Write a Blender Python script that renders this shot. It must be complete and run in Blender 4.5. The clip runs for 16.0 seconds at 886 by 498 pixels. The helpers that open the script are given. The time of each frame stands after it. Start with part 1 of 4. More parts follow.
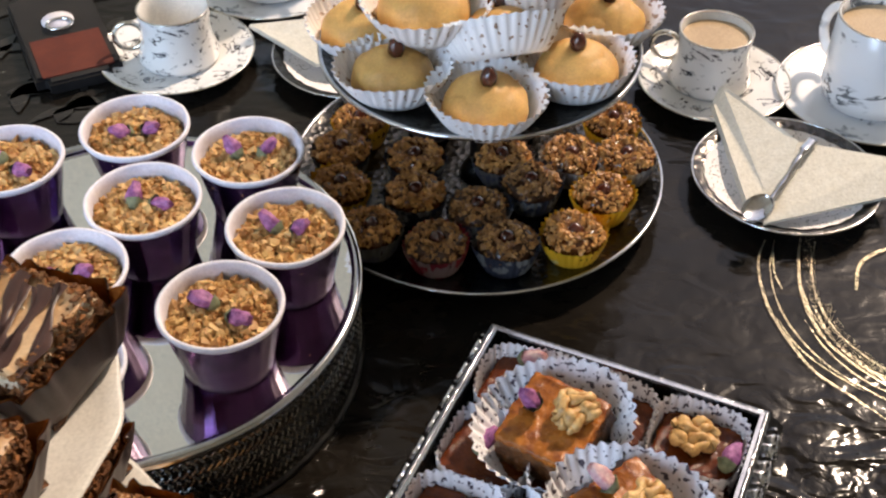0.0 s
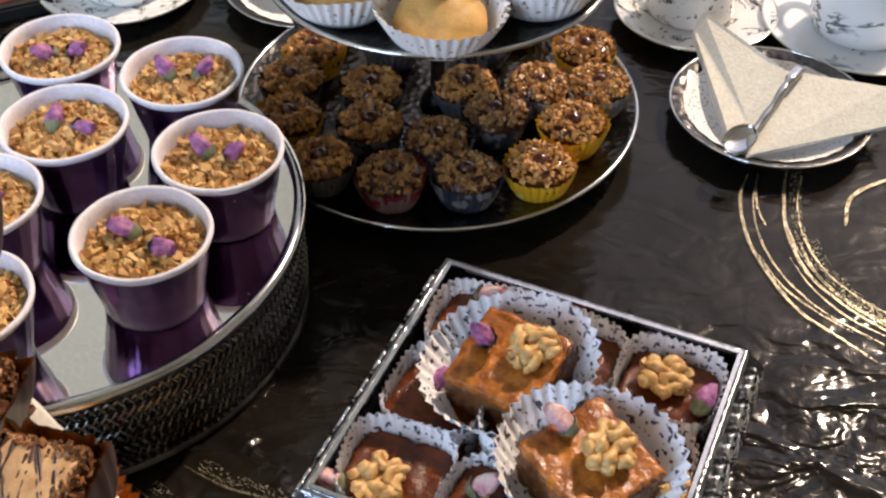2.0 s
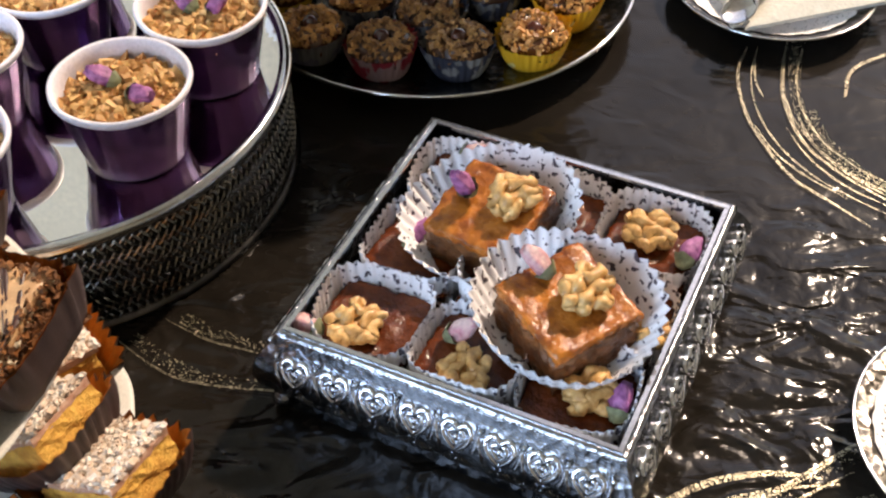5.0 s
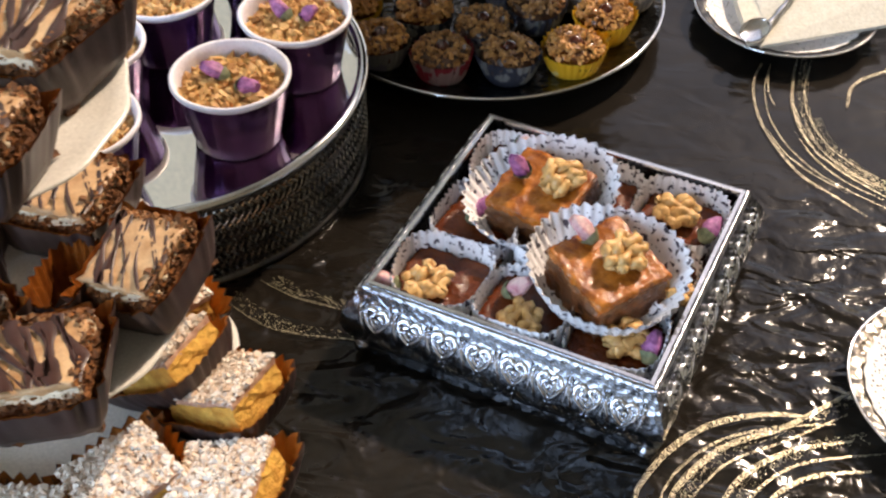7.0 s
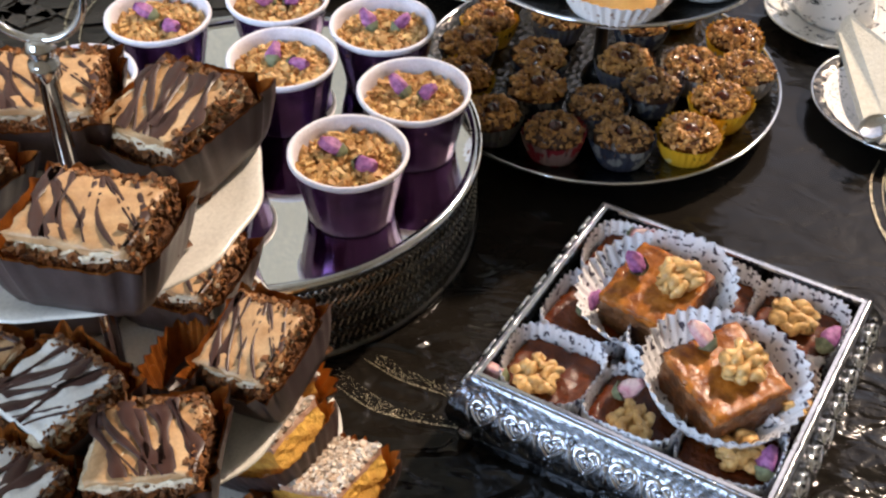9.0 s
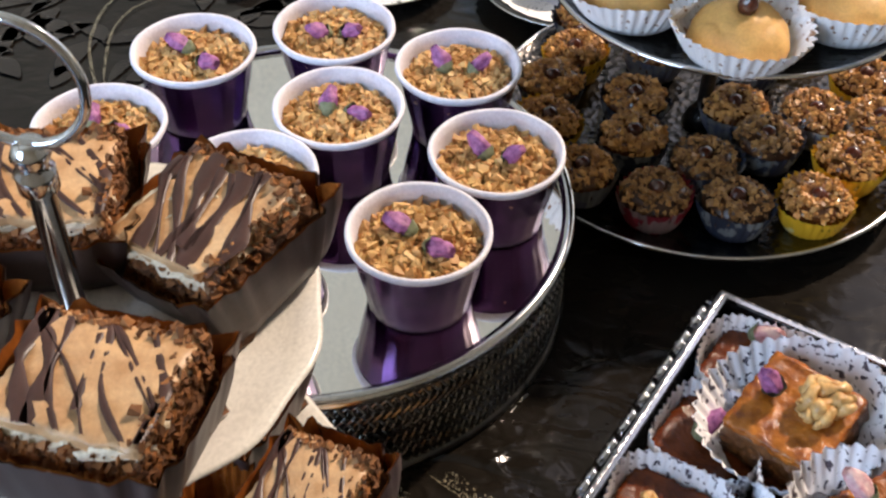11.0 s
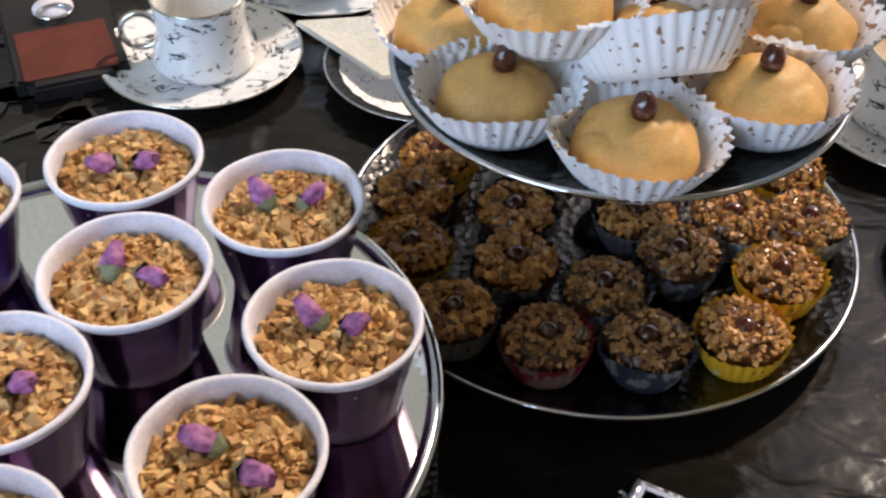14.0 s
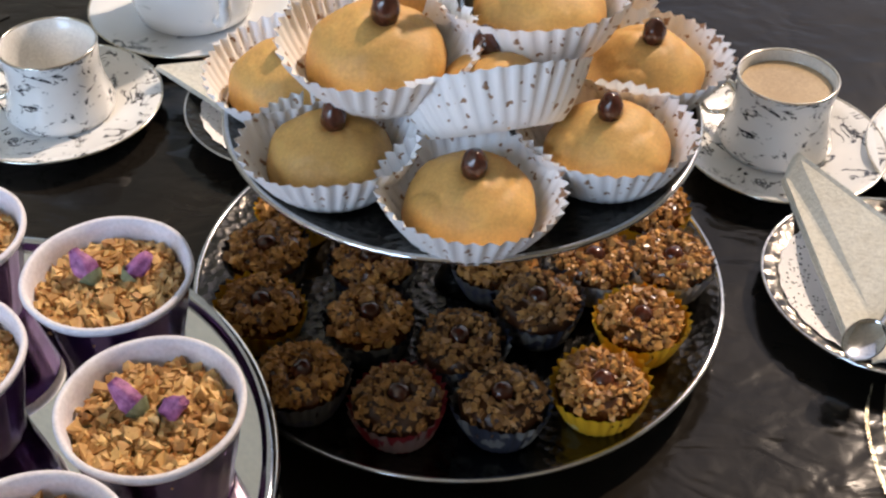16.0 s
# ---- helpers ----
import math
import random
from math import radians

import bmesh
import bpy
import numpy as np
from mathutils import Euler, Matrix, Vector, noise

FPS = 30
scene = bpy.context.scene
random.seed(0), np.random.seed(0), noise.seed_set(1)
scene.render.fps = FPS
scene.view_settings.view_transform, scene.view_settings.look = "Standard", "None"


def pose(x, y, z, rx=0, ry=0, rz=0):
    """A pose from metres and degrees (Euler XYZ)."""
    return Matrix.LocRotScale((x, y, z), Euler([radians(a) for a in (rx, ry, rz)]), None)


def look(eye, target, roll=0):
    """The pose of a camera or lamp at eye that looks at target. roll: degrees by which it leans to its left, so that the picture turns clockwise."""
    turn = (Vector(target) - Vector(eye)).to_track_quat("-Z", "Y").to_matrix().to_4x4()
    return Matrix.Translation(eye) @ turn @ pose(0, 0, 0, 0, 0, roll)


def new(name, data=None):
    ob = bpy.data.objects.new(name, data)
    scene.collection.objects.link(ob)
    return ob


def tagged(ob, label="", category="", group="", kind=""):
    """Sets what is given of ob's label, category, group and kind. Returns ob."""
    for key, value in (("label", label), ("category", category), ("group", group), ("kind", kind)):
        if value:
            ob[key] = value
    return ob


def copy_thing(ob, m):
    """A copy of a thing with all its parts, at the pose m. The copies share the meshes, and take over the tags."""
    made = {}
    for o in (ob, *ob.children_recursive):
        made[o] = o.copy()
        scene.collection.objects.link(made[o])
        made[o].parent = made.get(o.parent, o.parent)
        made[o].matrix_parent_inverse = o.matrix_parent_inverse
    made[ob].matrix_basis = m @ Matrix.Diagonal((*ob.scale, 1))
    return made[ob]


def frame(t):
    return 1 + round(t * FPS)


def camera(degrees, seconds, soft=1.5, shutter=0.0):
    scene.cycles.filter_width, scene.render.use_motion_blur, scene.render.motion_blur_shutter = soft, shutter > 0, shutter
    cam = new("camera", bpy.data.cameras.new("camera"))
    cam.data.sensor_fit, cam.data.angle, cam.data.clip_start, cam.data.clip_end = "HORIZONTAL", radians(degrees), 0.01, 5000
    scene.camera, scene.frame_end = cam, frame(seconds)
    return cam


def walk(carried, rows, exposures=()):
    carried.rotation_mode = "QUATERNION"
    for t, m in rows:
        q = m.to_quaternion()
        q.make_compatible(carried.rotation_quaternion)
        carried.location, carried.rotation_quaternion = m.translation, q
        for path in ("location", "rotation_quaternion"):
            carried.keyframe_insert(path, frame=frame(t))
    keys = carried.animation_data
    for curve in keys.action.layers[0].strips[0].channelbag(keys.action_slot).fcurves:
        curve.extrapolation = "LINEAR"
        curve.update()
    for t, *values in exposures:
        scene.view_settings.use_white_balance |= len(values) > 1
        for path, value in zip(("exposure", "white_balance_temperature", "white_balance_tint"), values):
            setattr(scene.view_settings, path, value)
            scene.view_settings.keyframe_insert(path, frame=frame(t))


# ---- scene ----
cam = camera(40.0, 16.0, soft=2.3, shutter=0.45)
PATH = [
    (0, (0.0372, -0.3666, 0.5878), (0.0380, 0.0038, 0.2519), 0.26),
    (0.5, (0.0435, -0.3446, 0.5644), (0.0443, 0.0244, 0.2270), 0.09),
    (1, (0.0486, -0.3376, 0.5492), (0.0506, 0.0301, 0.2103), 0.12),
    (1.5, (0.0559, -0.3400, 0.5378), (0.0580, 0.0265, 0.1977), 0.19),
    (2, (0.0640, -0.3380, 0.5243), (0.0659, 0.0260, 0.1815), 0.24),
    (2.5, (0.0731, -0.3316, 0.5019), (0.0728, 0.0308, 0.1573), 0.07),
    (3, (0.0792, -0.3358, 0.4902), (0.0764, 0.0236, 0.1426), -0.11),
    (3.5, (0.0825, -0.3430, 0.4851), (0.0776, 0.0130, 0.1340), -0.34),
    (4, (0.0859, -0.3535, 0.4838), (0.0790, -0.0000, 0.1302), -0.57),
    (4.5, (0.0872, -0.3640, 0.4834), (0.0793, -0.0129, 0.1275), -0.73),
    (4.7, (0.0877, -0.3643, 0.4826), (0.0792, -0.0148, 0.1251), -0.73),
    (6.8, (0.0669, -0.4557, 0.5258), (0.0540, -0.0991, 0.1755), -0.20),
    (7, (0.0624, -0.4684, 0.5348), (0.0487, -0.1094, 0.1871), 0.03),
    (7.5, (0.0508, -0.4794, 0.5463), (0.0344, -0.1167, 0.2025), 0.53),
    (8, (0.0421, -0.4730, 0.5498), (0.0197, -0.1080, 0.2088), 0.88),
    (8.5, (0.0364, -0.4595, 0.5516), (0.0052, -0.0932, 0.2127), 0.95),
    (9, (0.0314, -0.4417, 0.5503), (-0.0083, -0.0750, 0.2127), 0.83),
    (9.2, (0.0281, -0.4335, 0.5516), (-0.0134, -0.0687, 0.2123), 1.03),
    (11.3, (-0.0150, -0.2940, 0.5057), (-0.0677, 0.0637, 0.1603), 0.73),
    (12, (-0.0179, -0.2609, 0.5015), (-0.0675, 0.0999, 0.1590), 0.50),
    (12.5, (-0.0199, -0.2285, 0.4843), (-0.0622, 0.1359, 0.1445), 0.76),
    (13, (-0.0137, -0.2043, 0.4741), (-0.0500, 0.1631, 0.1369), 0.56),
    (13.5, (-0.0073, -0.1831, 0.4654), (-0.0338, 0.1874, 0.1307), 0.65),
    (14, (0.0028, -0.1561, 0.4516), (-0.0144, 0.2164, 0.1185), 0.74),
    (14.5, (0.0139, -0.1395, 0.4421), (0.0067, 0.2359, 0.1119), 0.93),
    (15, (0.0272, -0.1268, 0.4436), (0.0262, 0.2490, 0.1138), 0.93),
    (15.5, (0.0420, -0.1171, 0.4466), (0.0427, 0.2575, 0.1154), 0.72),
    (16, (0.0503, -0.1218, 0.4576), (0.0541, 0.2520, 0.1256), 0.58),
]
walk(cam, [(t, look(eye, target, roll)) for t, eye, target, roll in PATH], [(0, -0.07, 6700, 16), (2.5, 0.0, 6750, 16), (4.5, 0.29, 6750, 16), (7.5, 0.22, 6850, 16), (9, 0.15, 6700, 16), (11.5, 0.07, 6450, 16), (13, -0.05, 6350, 16), (14.5, -0.22, 6450, 16), (16, -0.28, 6650, 16)])

# ---- light: sun and sky through the windows of the room ----
SUN_DIR = Vector((0.44, 0.56, 0.69)).normalized()
world = bpy.data.worlds.new("world")
scene.world = world
world.use_nodes = True
wn = world.node_tree
sky = wn.nodes.new("ShaderNodeTexSky")
sky.sky_type = "NISHITA"
sky.sun_disc = False
sky.sun_elevation = math.asin(SUN_DIR.z)
sky.sun_rotation = math.atan2(SUN_DIR.x, SUN_DIR.y)
wn.links.new(sky.outputs[0], wn.nodes["Background"].inputs[0])
wn.nodes["Background"].inputs[1].default_value = 0.12

sun = new("sun", bpy.data.lights.new("sun", "SUN"))
sun.data.energy = 4.3
sun.data.angle = radians(2.5)
sun.data.color = (1.0, 0.83, 0.64)
sun.matrix_world = look(SUN_DIR * 4, (0, 0, 0))


def window_light(name, eye, target, sx, sy, watts, colour):
    d = bpy.data.lights.new(name, "AREA")
    d.shape, d.size, d.size_y, d.energy, d.color = "RECTANGLE", sx, sy, watts, colour
    ob = new(name, d)
    ob.matrix_world = look(eye, target)
    return ob


window_light("window_light_back", (-1.5, -1.66, 1.05), (-1.5, 0.0, 0.95), 1.4, 1.5, 80, (0.52, 0.73, 1.0))
window_light("window_light_front", (1.05, 1.62, 1.2), (1.05, 0.0, 1.2), 1.8, 2.5, 3.6, (1.0, 0.88, 0.72))

# ---- materials ----


def nodes_of(name):
    m = bpy.data.materials.new(name)
    m.use_nodes = True
    nt = m.node_tree
    return m, nt, nt.nodes["Principled BSDF"]


def coord(nt, scale=(1, 1, 1), rot=(0, 0, 0)):
    tc = nt.nodes.new("ShaderNodeTexCoord")
    mp = nt.nodes.new("ShaderNodeMapping")
    mp.inputs["Scale"].default_value = scale
    mp.inputs["Rotation"].default_value = rot
    nt.links.new(tc.outputs["Object"], mp.inputs["Vector"])
    return mp.outputs["Vector"]


def noise_tex(nt, vec, scale, detail=4, rough=0.6, distort=0.0):
    n = nt.nodes.new("ShaderNodeTexNoise")
    n.inputs["Scale"].default_value = scale
    n.inputs["Detail"].default_value = detail
    n.inputs["Roughness"].default_value = rough
    n.inputs["Distortion"].default_value = distort
    nt.links.new(vec, n.inputs["Vector"])
    return n.outputs["Fac"]


def ramp(nt, fac, stops):
    r = nt.nodes.new("ShaderNodeValToRGB")
    e = r.color_ramp.elements
    while len(e) < len(stops):
        e.new(0.5)
    for el, (p, c) in zip(e, stops):
        el.position = p
        el.color = (*c, 1) if len(c) == 3 else c
    nt.links.new(fac, r.inputs["Fac"])
    return r.outputs["Color"]


def mix(nt, fac, a, b):
    m = nt.nodes.new("ShaderNodeMix")
    m.data_type = "RGBA"
    for sock, v in ((m.inputs[0], fac), (m.inputs[6], a), (m.inputs[7], b)):
        if isinstance(v, (int, float)):
            sock.default_value = v
        elif isinstance(v, tuple):
            sock.default_value = (*v, 1)
        else:
            nt.links.new(v, sock)
    return m.outputs[2]


def bump(nt, bsdf, fac, strength, dist):
    b = nt.nodes.new("ShaderNodeBump")
    b.inputs["Strength"].default_value = strength
    b.inputs["Distance"].default_value = dist
    nt.links.new(fac, b.inputs["Height"])
    nt.links.new(b.outputs["Normal"], bsdf.inputs["Normal"])
    return b


def surface(name, dark, light, scale, rough=0.5, metal=0.0, grain=600, relief=0.3, depth=0.0006, coat=0.0, island=False, sub=0.0, rvar=0.12, spec=0.5):
    """A surface with blotches at one scale, grain at a finer one, and relief."""
    m, nt, b = nodes_of(name)
    v = coord(nt)
    big = noise_tex(nt, v, scale, 4)
    fine = noise_tex(nt, v, grain, 3)
    col = ramp(nt, big, [(0.3, dark), (0.7, light)])
    tint = ramp(nt, fine, [(0.3, (0.72, 0.72, 0.72)), (0.7, (1, 1, 1))])
    mm = nt.nodes.new("ShaderNodeMix")
    mm.data_type, mm.blend_type = "RGBA", "MULTIPLY"
    mm.inputs[0].default_value = 0.7
    nt.links.new(col, mm.inputs[6])
    nt.links.new(tint, mm.inputs[7])
    out = mm.outputs[2]
    if island:
        g = nt.nodes.new("ShaderNodeNewGeometry")
        shade = ramp(nt, g.outputs["Random Per Island"], [(0.0, dark), (0.55, tuple((a + c) / 2 for a, c in zip(dark, light))), (1.0, light)])
        out = mix(nt, 0.7, out, shade)
    nt.links.new(out, b.inputs["Base Color"])
    rr = nt.nodes.new("ShaderNodeMapRange")
    rr.inputs["To Min"].default_value = max(0.02, rough - rvar)
    rr.inputs["To Max"].default_value = min(1, rough + rvar)
    nt.links.new(big, rr.inputs["Value"])
    nt.links.new(rr.outputs[0], b.inputs["Roughness"])
    b.inputs["Metallic"].default_value = metal
    b.inputs["Coat Weight"].default_value = coat
    b.inputs["Coat Roughness"].default_value = 0.12
    b.inputs["Specular IOR Level"].default_value = spec
    if sub:
        b.inputs["Subsurface Weight"].default_value = sub
        b.inputs["Subsurface Scale"].default_value = 0.004
    if relief:
        bump(nt, b, fine, relief, depth)
    return m


def tablecloth_material(name, dark, light):
    """Printed vinyl under a creased clear sheet."""
    m, nt, b = nodes_of(name)
    v = coord(nt)
    big = noise_tex(nt, v, 9, 5, 0.6, 0.6)
    col = ramp(nt, big, [(0.3, dark), (0.75, light)])
    nt.links.new(col, b.inputs["Base Color"])
    rr = nt.nodes.new("ShaderNodeMapRange")
    rr.inputs["To Min"].default_value = 0.09
    rr.inputs["To Max"].default_value = 0.20
    nt.links.new(big, rr.inputs["Value"])
    nt.links.new(rr.outputs[0], b.inputs["Roughness"])
    b.inputs["Specular IOR Level"].default_value = 0.25
    crease = noise_tex(nt, coord(nt, (1, 1.6, 1), (0, 0, 0.6)), 26, 2, 0.40, 0.9)
    fine = noise_tex(nt, v, 95, 2, 0.45, 0.4)
    s = nt.nodes.new("ShaderNodeMath")
    s.operation = "MULTIPLY_ADD"
    s.inputs[1].default_value = 0.14
    nt.links.new(fine, s.inputs[0])
    nt.links.new(crease, s.inputs[2])
    sep = nt.nodes.new("ShaderNodeSeparateXYZ")
    nt.links.new(v, sep.inputs[0])
    slack = nt.nodes.new("ShaderNodeMapRange")
    slack.inputs["From Min"].default_value = 0.04
    slack.inputs["From Max"].default_value = 0.19
    slack.inputs["To Min"].default_value = 2.3
    slack.inputs["To Max"].default_value = 0.42
    nt.links.new(sep.outputs["Y"], slack.inputs["Value"])
    folds = nt.nodes.new("ShaderNodeMath")
    folds.operation = "MULTIPLY"
    nt.links.new(s.outputs[0], folds.inputs[0])
    nt.links.new(slack.outputs[0], folds.inputs[1])
    bump(nt, b, folds.outputs[0], 0.75, 0.0048)
    return m


def marble_material(name, base, vein, size, cover):
    """Glazed white ceramic with short dark brush-like veins."""
    m, nt, b = nodes_of(name)
    v = coord(nt, (1.0, 1.0, 1.7), (0.3, 0.5, 0.8))
    a = noise_tex(nt, v, size, 5, 0.6, 1.5)
    d = nt.nodes.new("ShaderNodeMath")
    d.operation = "SUBTRACT"
    d.inputs[1].default_value = 0.5
    nt.links.new(a, d.inputs[0])
    ab = nt.nodes.new("ShaderNodeMath")
    ab.operation = "ABSOLUTE"
    nt.links.new(d.outputs[0], ab.inputs[0])
    line = ramp(nt, ab.outputs[0], [(0.0, (1, 1, 1)), (0.02, (1, 1, 1)), (0.035, (0, 0, 0))])
    mask = ramp(nt, noise_tex(nt, v, size * 1.6, 3), [(cover, (0, 0, 0)), (cover + 0.07, (1, 1, 1))])
    mm = nt.nodes.new("ShaderNodeMix")
    mm.data_type, mm.blend_type = "RGBA", "MULTIPLY"
    mm.inputs[0].default_value = 1.0
    nt.links.new(line, mm.inputs[6])
    nt.links.new(mask, mm.inputs[7])
    soft = ramp(nt, noise_tex(nt, v, size * 0.4, 3), [(0.35, base), (0.7, tuple(c * 0.86 for c in base))])
    nt.links.new(mix(nt, mm.outputs[2], soft, vein), b.inputs["Base Color"])
    b.inputs["Roughness"].default_value = 0.16
    b.inputs["Coat Weight"].default_value = 0.5
    return m


def flecked_paper(name, base, fleck, size, cover):
    """Thin white paper with printed or punched flecks."""
    m, nt, b = nodes_of(name)
    v = coord(nt)
    f = ramp(nt, noise_tex(nt, v, size, 2, 0.4), [(cover, (0, 0, 0)), (cover + 0.03, (1, 1, 1))])
    nt.links.new(mix(nt, f, base, fleck), b.inputs["Base Color"])
    b.inputs["Roughness"].default_value = 0.7
    bump(nt, b, noise_tex(nt, v, 900, 2), 0.15, 0.0003)
    return m


def lace_paper():
    """White paper doily with punched holes."""
    m, nt, b = nodes_of("lace_paper")
    vo = nt.nodes.new("ShaderNodeTexVoronoi")
    vo.inputs["Scale"].default_value = 360
    nt.links.new(coord(nt), vo.inputs["Vector"])
    hole = ramp(nt, vo.outputs["Distance"], [(0.21, (0, 0, 0)), (0.27, (1, 1, 1))])
    ring = ramp(nt, noise_tex(nt, coord(nt), 45, 2), [(0.42, (1, 1, 1)), (0.48, (0, 0, 0))])
    mm = nt.nodes.new("ShaderNodeMix")
    mm.data_type, mm.blend_type = "RGBA", "LIGHTEN"
    mm.inputs[0].default_value = 1.0
    nt.links.new(hole, mm.inputs[6])
    nt.links.new(ring, mm.inputs[7])
    nt.links.new(mm.outputs[2], b.inputs["Alpha"])
    b.inputs["Base Color"].default_value = (0.84, 0.82, 0.82, 1)
    b.inputs["Roughness"].default_value = 0.75
    return m


def glitter_material():
    m, nt, b = nodes_of("gold_glitter")
    vo = nt.nodes.new("ShaderNodeTexVoronoi")
    vo.inputs["Scale"].default_value = 2200
    v = coord(nt)
    nt.links.new(v, vo.inputs["Vector"])
    col = ramp(nt, vo.outputs["Color"], [(0.25, (0.24, 0.20, 0.13)), (0.7, (0.80, 0.72, 0.52))])
    nt.links.new(col, b.inputs["Base Color"])
    b.inputs["Metallic"].default_value = 0.85
    b.inputs["Roughness"].default_value = 0.38
    bump(nt, b, vo.outputs["Color"], 1.0, 0.0012)
    grain = ramp(nt, noise_tex(nt, v, 1500, 2, 0.5), [(0.50, (0, 0, 0)), (0.55, (1, 1, 1))])
    nt.links.new(grain, b.inputs["Alpha"])
    return m


def silver_material(name, base, rough, size, strength, depth):
    m, nt, b = nodes_of(name)
    v = coord(nt)
    vo = nt.nodes.new("ShaderNodeTexVoronoi")
    vo.inputs["Scale"].default_value = size
    nt.links.new(v, vo.inputs["Vector"])
    n = noise_tex(nt, v, size * 0.5, 4, 0.6, 1.0)
    s = nt.nodes.new("ShaderNodeMath")
    s.operation = "ADD"
    nt.links.new(vo.outputs["Distance"], s.inputs[0])
    nt.links.new(n, s.inputs[1])
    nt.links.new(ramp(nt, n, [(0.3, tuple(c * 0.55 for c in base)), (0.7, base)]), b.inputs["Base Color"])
    b.inputs["Metallic"].default_value = 1.0
    b.inputs["Roughness"].default_value = rough
    bump(nt, b, s.outputs[0], strength, depth)
    return m


M_CLOTH = tablecloth_material("black_vinyl_cloth", (0.006, 0.005, 0.004), (0.019, 0.0155, 0.012))
M_GLITTER = glitter_material()
M_MARBLE = marble_material("brush_marble_ceramic", (0.87, 0.86, 0.84), (0.03, 0.03, 0.035), 42, 0.50)
M_MARBLE_FINE = marble_material("veined_marble_ceramic", (0.86, 0.87, 0.88), (0.13, 0.14, 0.15), 13, 0.53)
M_GILT = surface("silver_gilt_rim", (0.62, 0.58, 0.50), (0.85, 0.82, 0.75), 60, 0.2, 1.0, relief=0.0)
M_CHROME = surface("chrome", (0.62, 0.63, 0.65), (0.78, 0.79, 0.80), 40, 0.12, 1.0, relief=0.02, rvar=0.05)
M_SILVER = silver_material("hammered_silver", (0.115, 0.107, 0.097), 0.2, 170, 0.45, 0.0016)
M_EMBOSS = silver_material("embossed_silver", (0.34, 0.35, 0.38), 0.2, 240, 0.45, 0.0009)
M_RELIEF = surface("bright_relief_silver", (0.74, 0.76, 0.80), (0.88, 0.89, 0.92), 90, 0.16, 1.0, relief=0.05)
M_GUNMETAL = surface("dark_lattice_metal", (0.05, 0.048, 0.045), (0.14, 0.13, 0.12), 50, 0.3, 1.0, relief=0.1)
M_MESH = surface("bright_lattice_metal", (0.10, 0.095, 0.085), (0.26, 0.24, 0.21), 50, 0.22, 1.0, relief=0.1)
M_MIRROR, _nt, _b = nodes_of("tray_mirror")
_b.inputs["Metallic"].default_value = 1.0
_b.inputs["Base Color"].default_value = (0.93, 0.90, 0.84, 1)
_nt.links.new(ramp(_nt, noise_tex(_nt, coord(_nt), 30, 3), [(0.3, (0.012,) * 3), (0.8, (0.05,) * 3)]), _b.inputs["Roughness"])
M_PURPLE = surface("purple_foil", (0.058, 0.019, 0.088), (0.110, 0.038, 0.155), 60, 0.20, 0.85, relief=0.05, rvar=0.06, coat=0.1)
M_RIM = surface("lilac_white_card", (0.74, 0.71, 0.80), (0.84, 0.82, 0.87), 80, 0.55, relief=0.05)
M_NUT = surface("toasted_nuts", (0.29, 0.11, 0.020), (0.88, 0.58, 0.24), 180, 0.6, island=True, relief=0.4, sub=0.05)
M_PUDDING = surface("nut_bed", (0.34, 0.16, 0.04), (0.56, 0.33, 0.12), 200, 0.7)
M_PETAL = surface("dried_rose_petal", (0.13, 0.014, 0.12), (0.56, 0.22, 0.46), 260, 0.6, relief=0.35)
M_PETAL_PINK = surface("pink_rose_petal", (0.50, 0.16, 0.22), (0.80, 0.62, 0.55), 160, 0.6, relief=0.35)
M_CALYX = surface("dry_green_calyx", (0.10, 0.12, 0.06), (0.26, 0.28, 0.16), 200, 0.7)
M_HAZEL = surface("glossy_hazelnut", (0.05, 0.012, 0.006), (0.12, 0.03, 0.014), 200, 0.22, coat=0.5, relief=0.08)
M_COOKIE = surface("pale_shortbread", (0.55, 0.30, 0.085), (0.80, 0.47, 0.145), 38, 0.58, grain=700, relief=0.35, depth=0.0006, sub=0.08)
M_PRALINE = surface("chopped_praline", (0.17, 0.045, 0.006), (0.90, 0.48, 0.14), 200, 0.45, island=True, relief=0.3, coat=0.05)
M_NUT_PALE = surface("pale_chopped_nut", (0.12, 0.038, 0.009), (0.66, 0.36, 0.12), 200, 0.5, island=True, relief=0.3)
M_CARAMEL_DARK = surface("dark_caramel", (0.05, 0.013, 0.003), (0.17, 0.050, 0.009), 140, 0.25, relief=0.3, coat=0.4)
M_TRUFFLE = surface("dark_truffle", (0.030, 0.010, 0.004), (0.10, 0.034, 0.011), 140, 0.32, relief=0.3, coat=0.2)
M_WHITE_CASE = flecked_paper("white_case_gold_flecks", (0.92, 0.92, 0.93), (0.34, 0.20, 0.12), 230, 0.635)
M_LACE_CASE = flecked_paper("white_lace_case", (0.84, 0.84, 0.87), (0.07, 0.06, 0.08), 300, 0.60)
M_LACE = lace_paper()
M_YELLOW = flecked_paper("yellow_case", (0.82, 0.47, 0.018), (0.84, 0.68, 0.28), 90, 0.70)
M_RED = flecked_paper("red_case", (0.26, 0.012, 0.025), (0.30, 0.20, 0.19), 80, 0.52)
M_NAVY = flecked_paper("navy_case", (0.028, 0.035, 0.06), (0.20, 0.21, 0.21), 80, 0.53)
M_GREYCASE = flecked_paper("grey_case", (0.14, 0.135, 0.13), (0.09, 0.09, 0.12), 80, 0.55)
M_PALECASE = flecked_paper("pale_case", (0.42, 0.40, 0.36), (0.20, 0.20, 0.22), 80, 0.56)
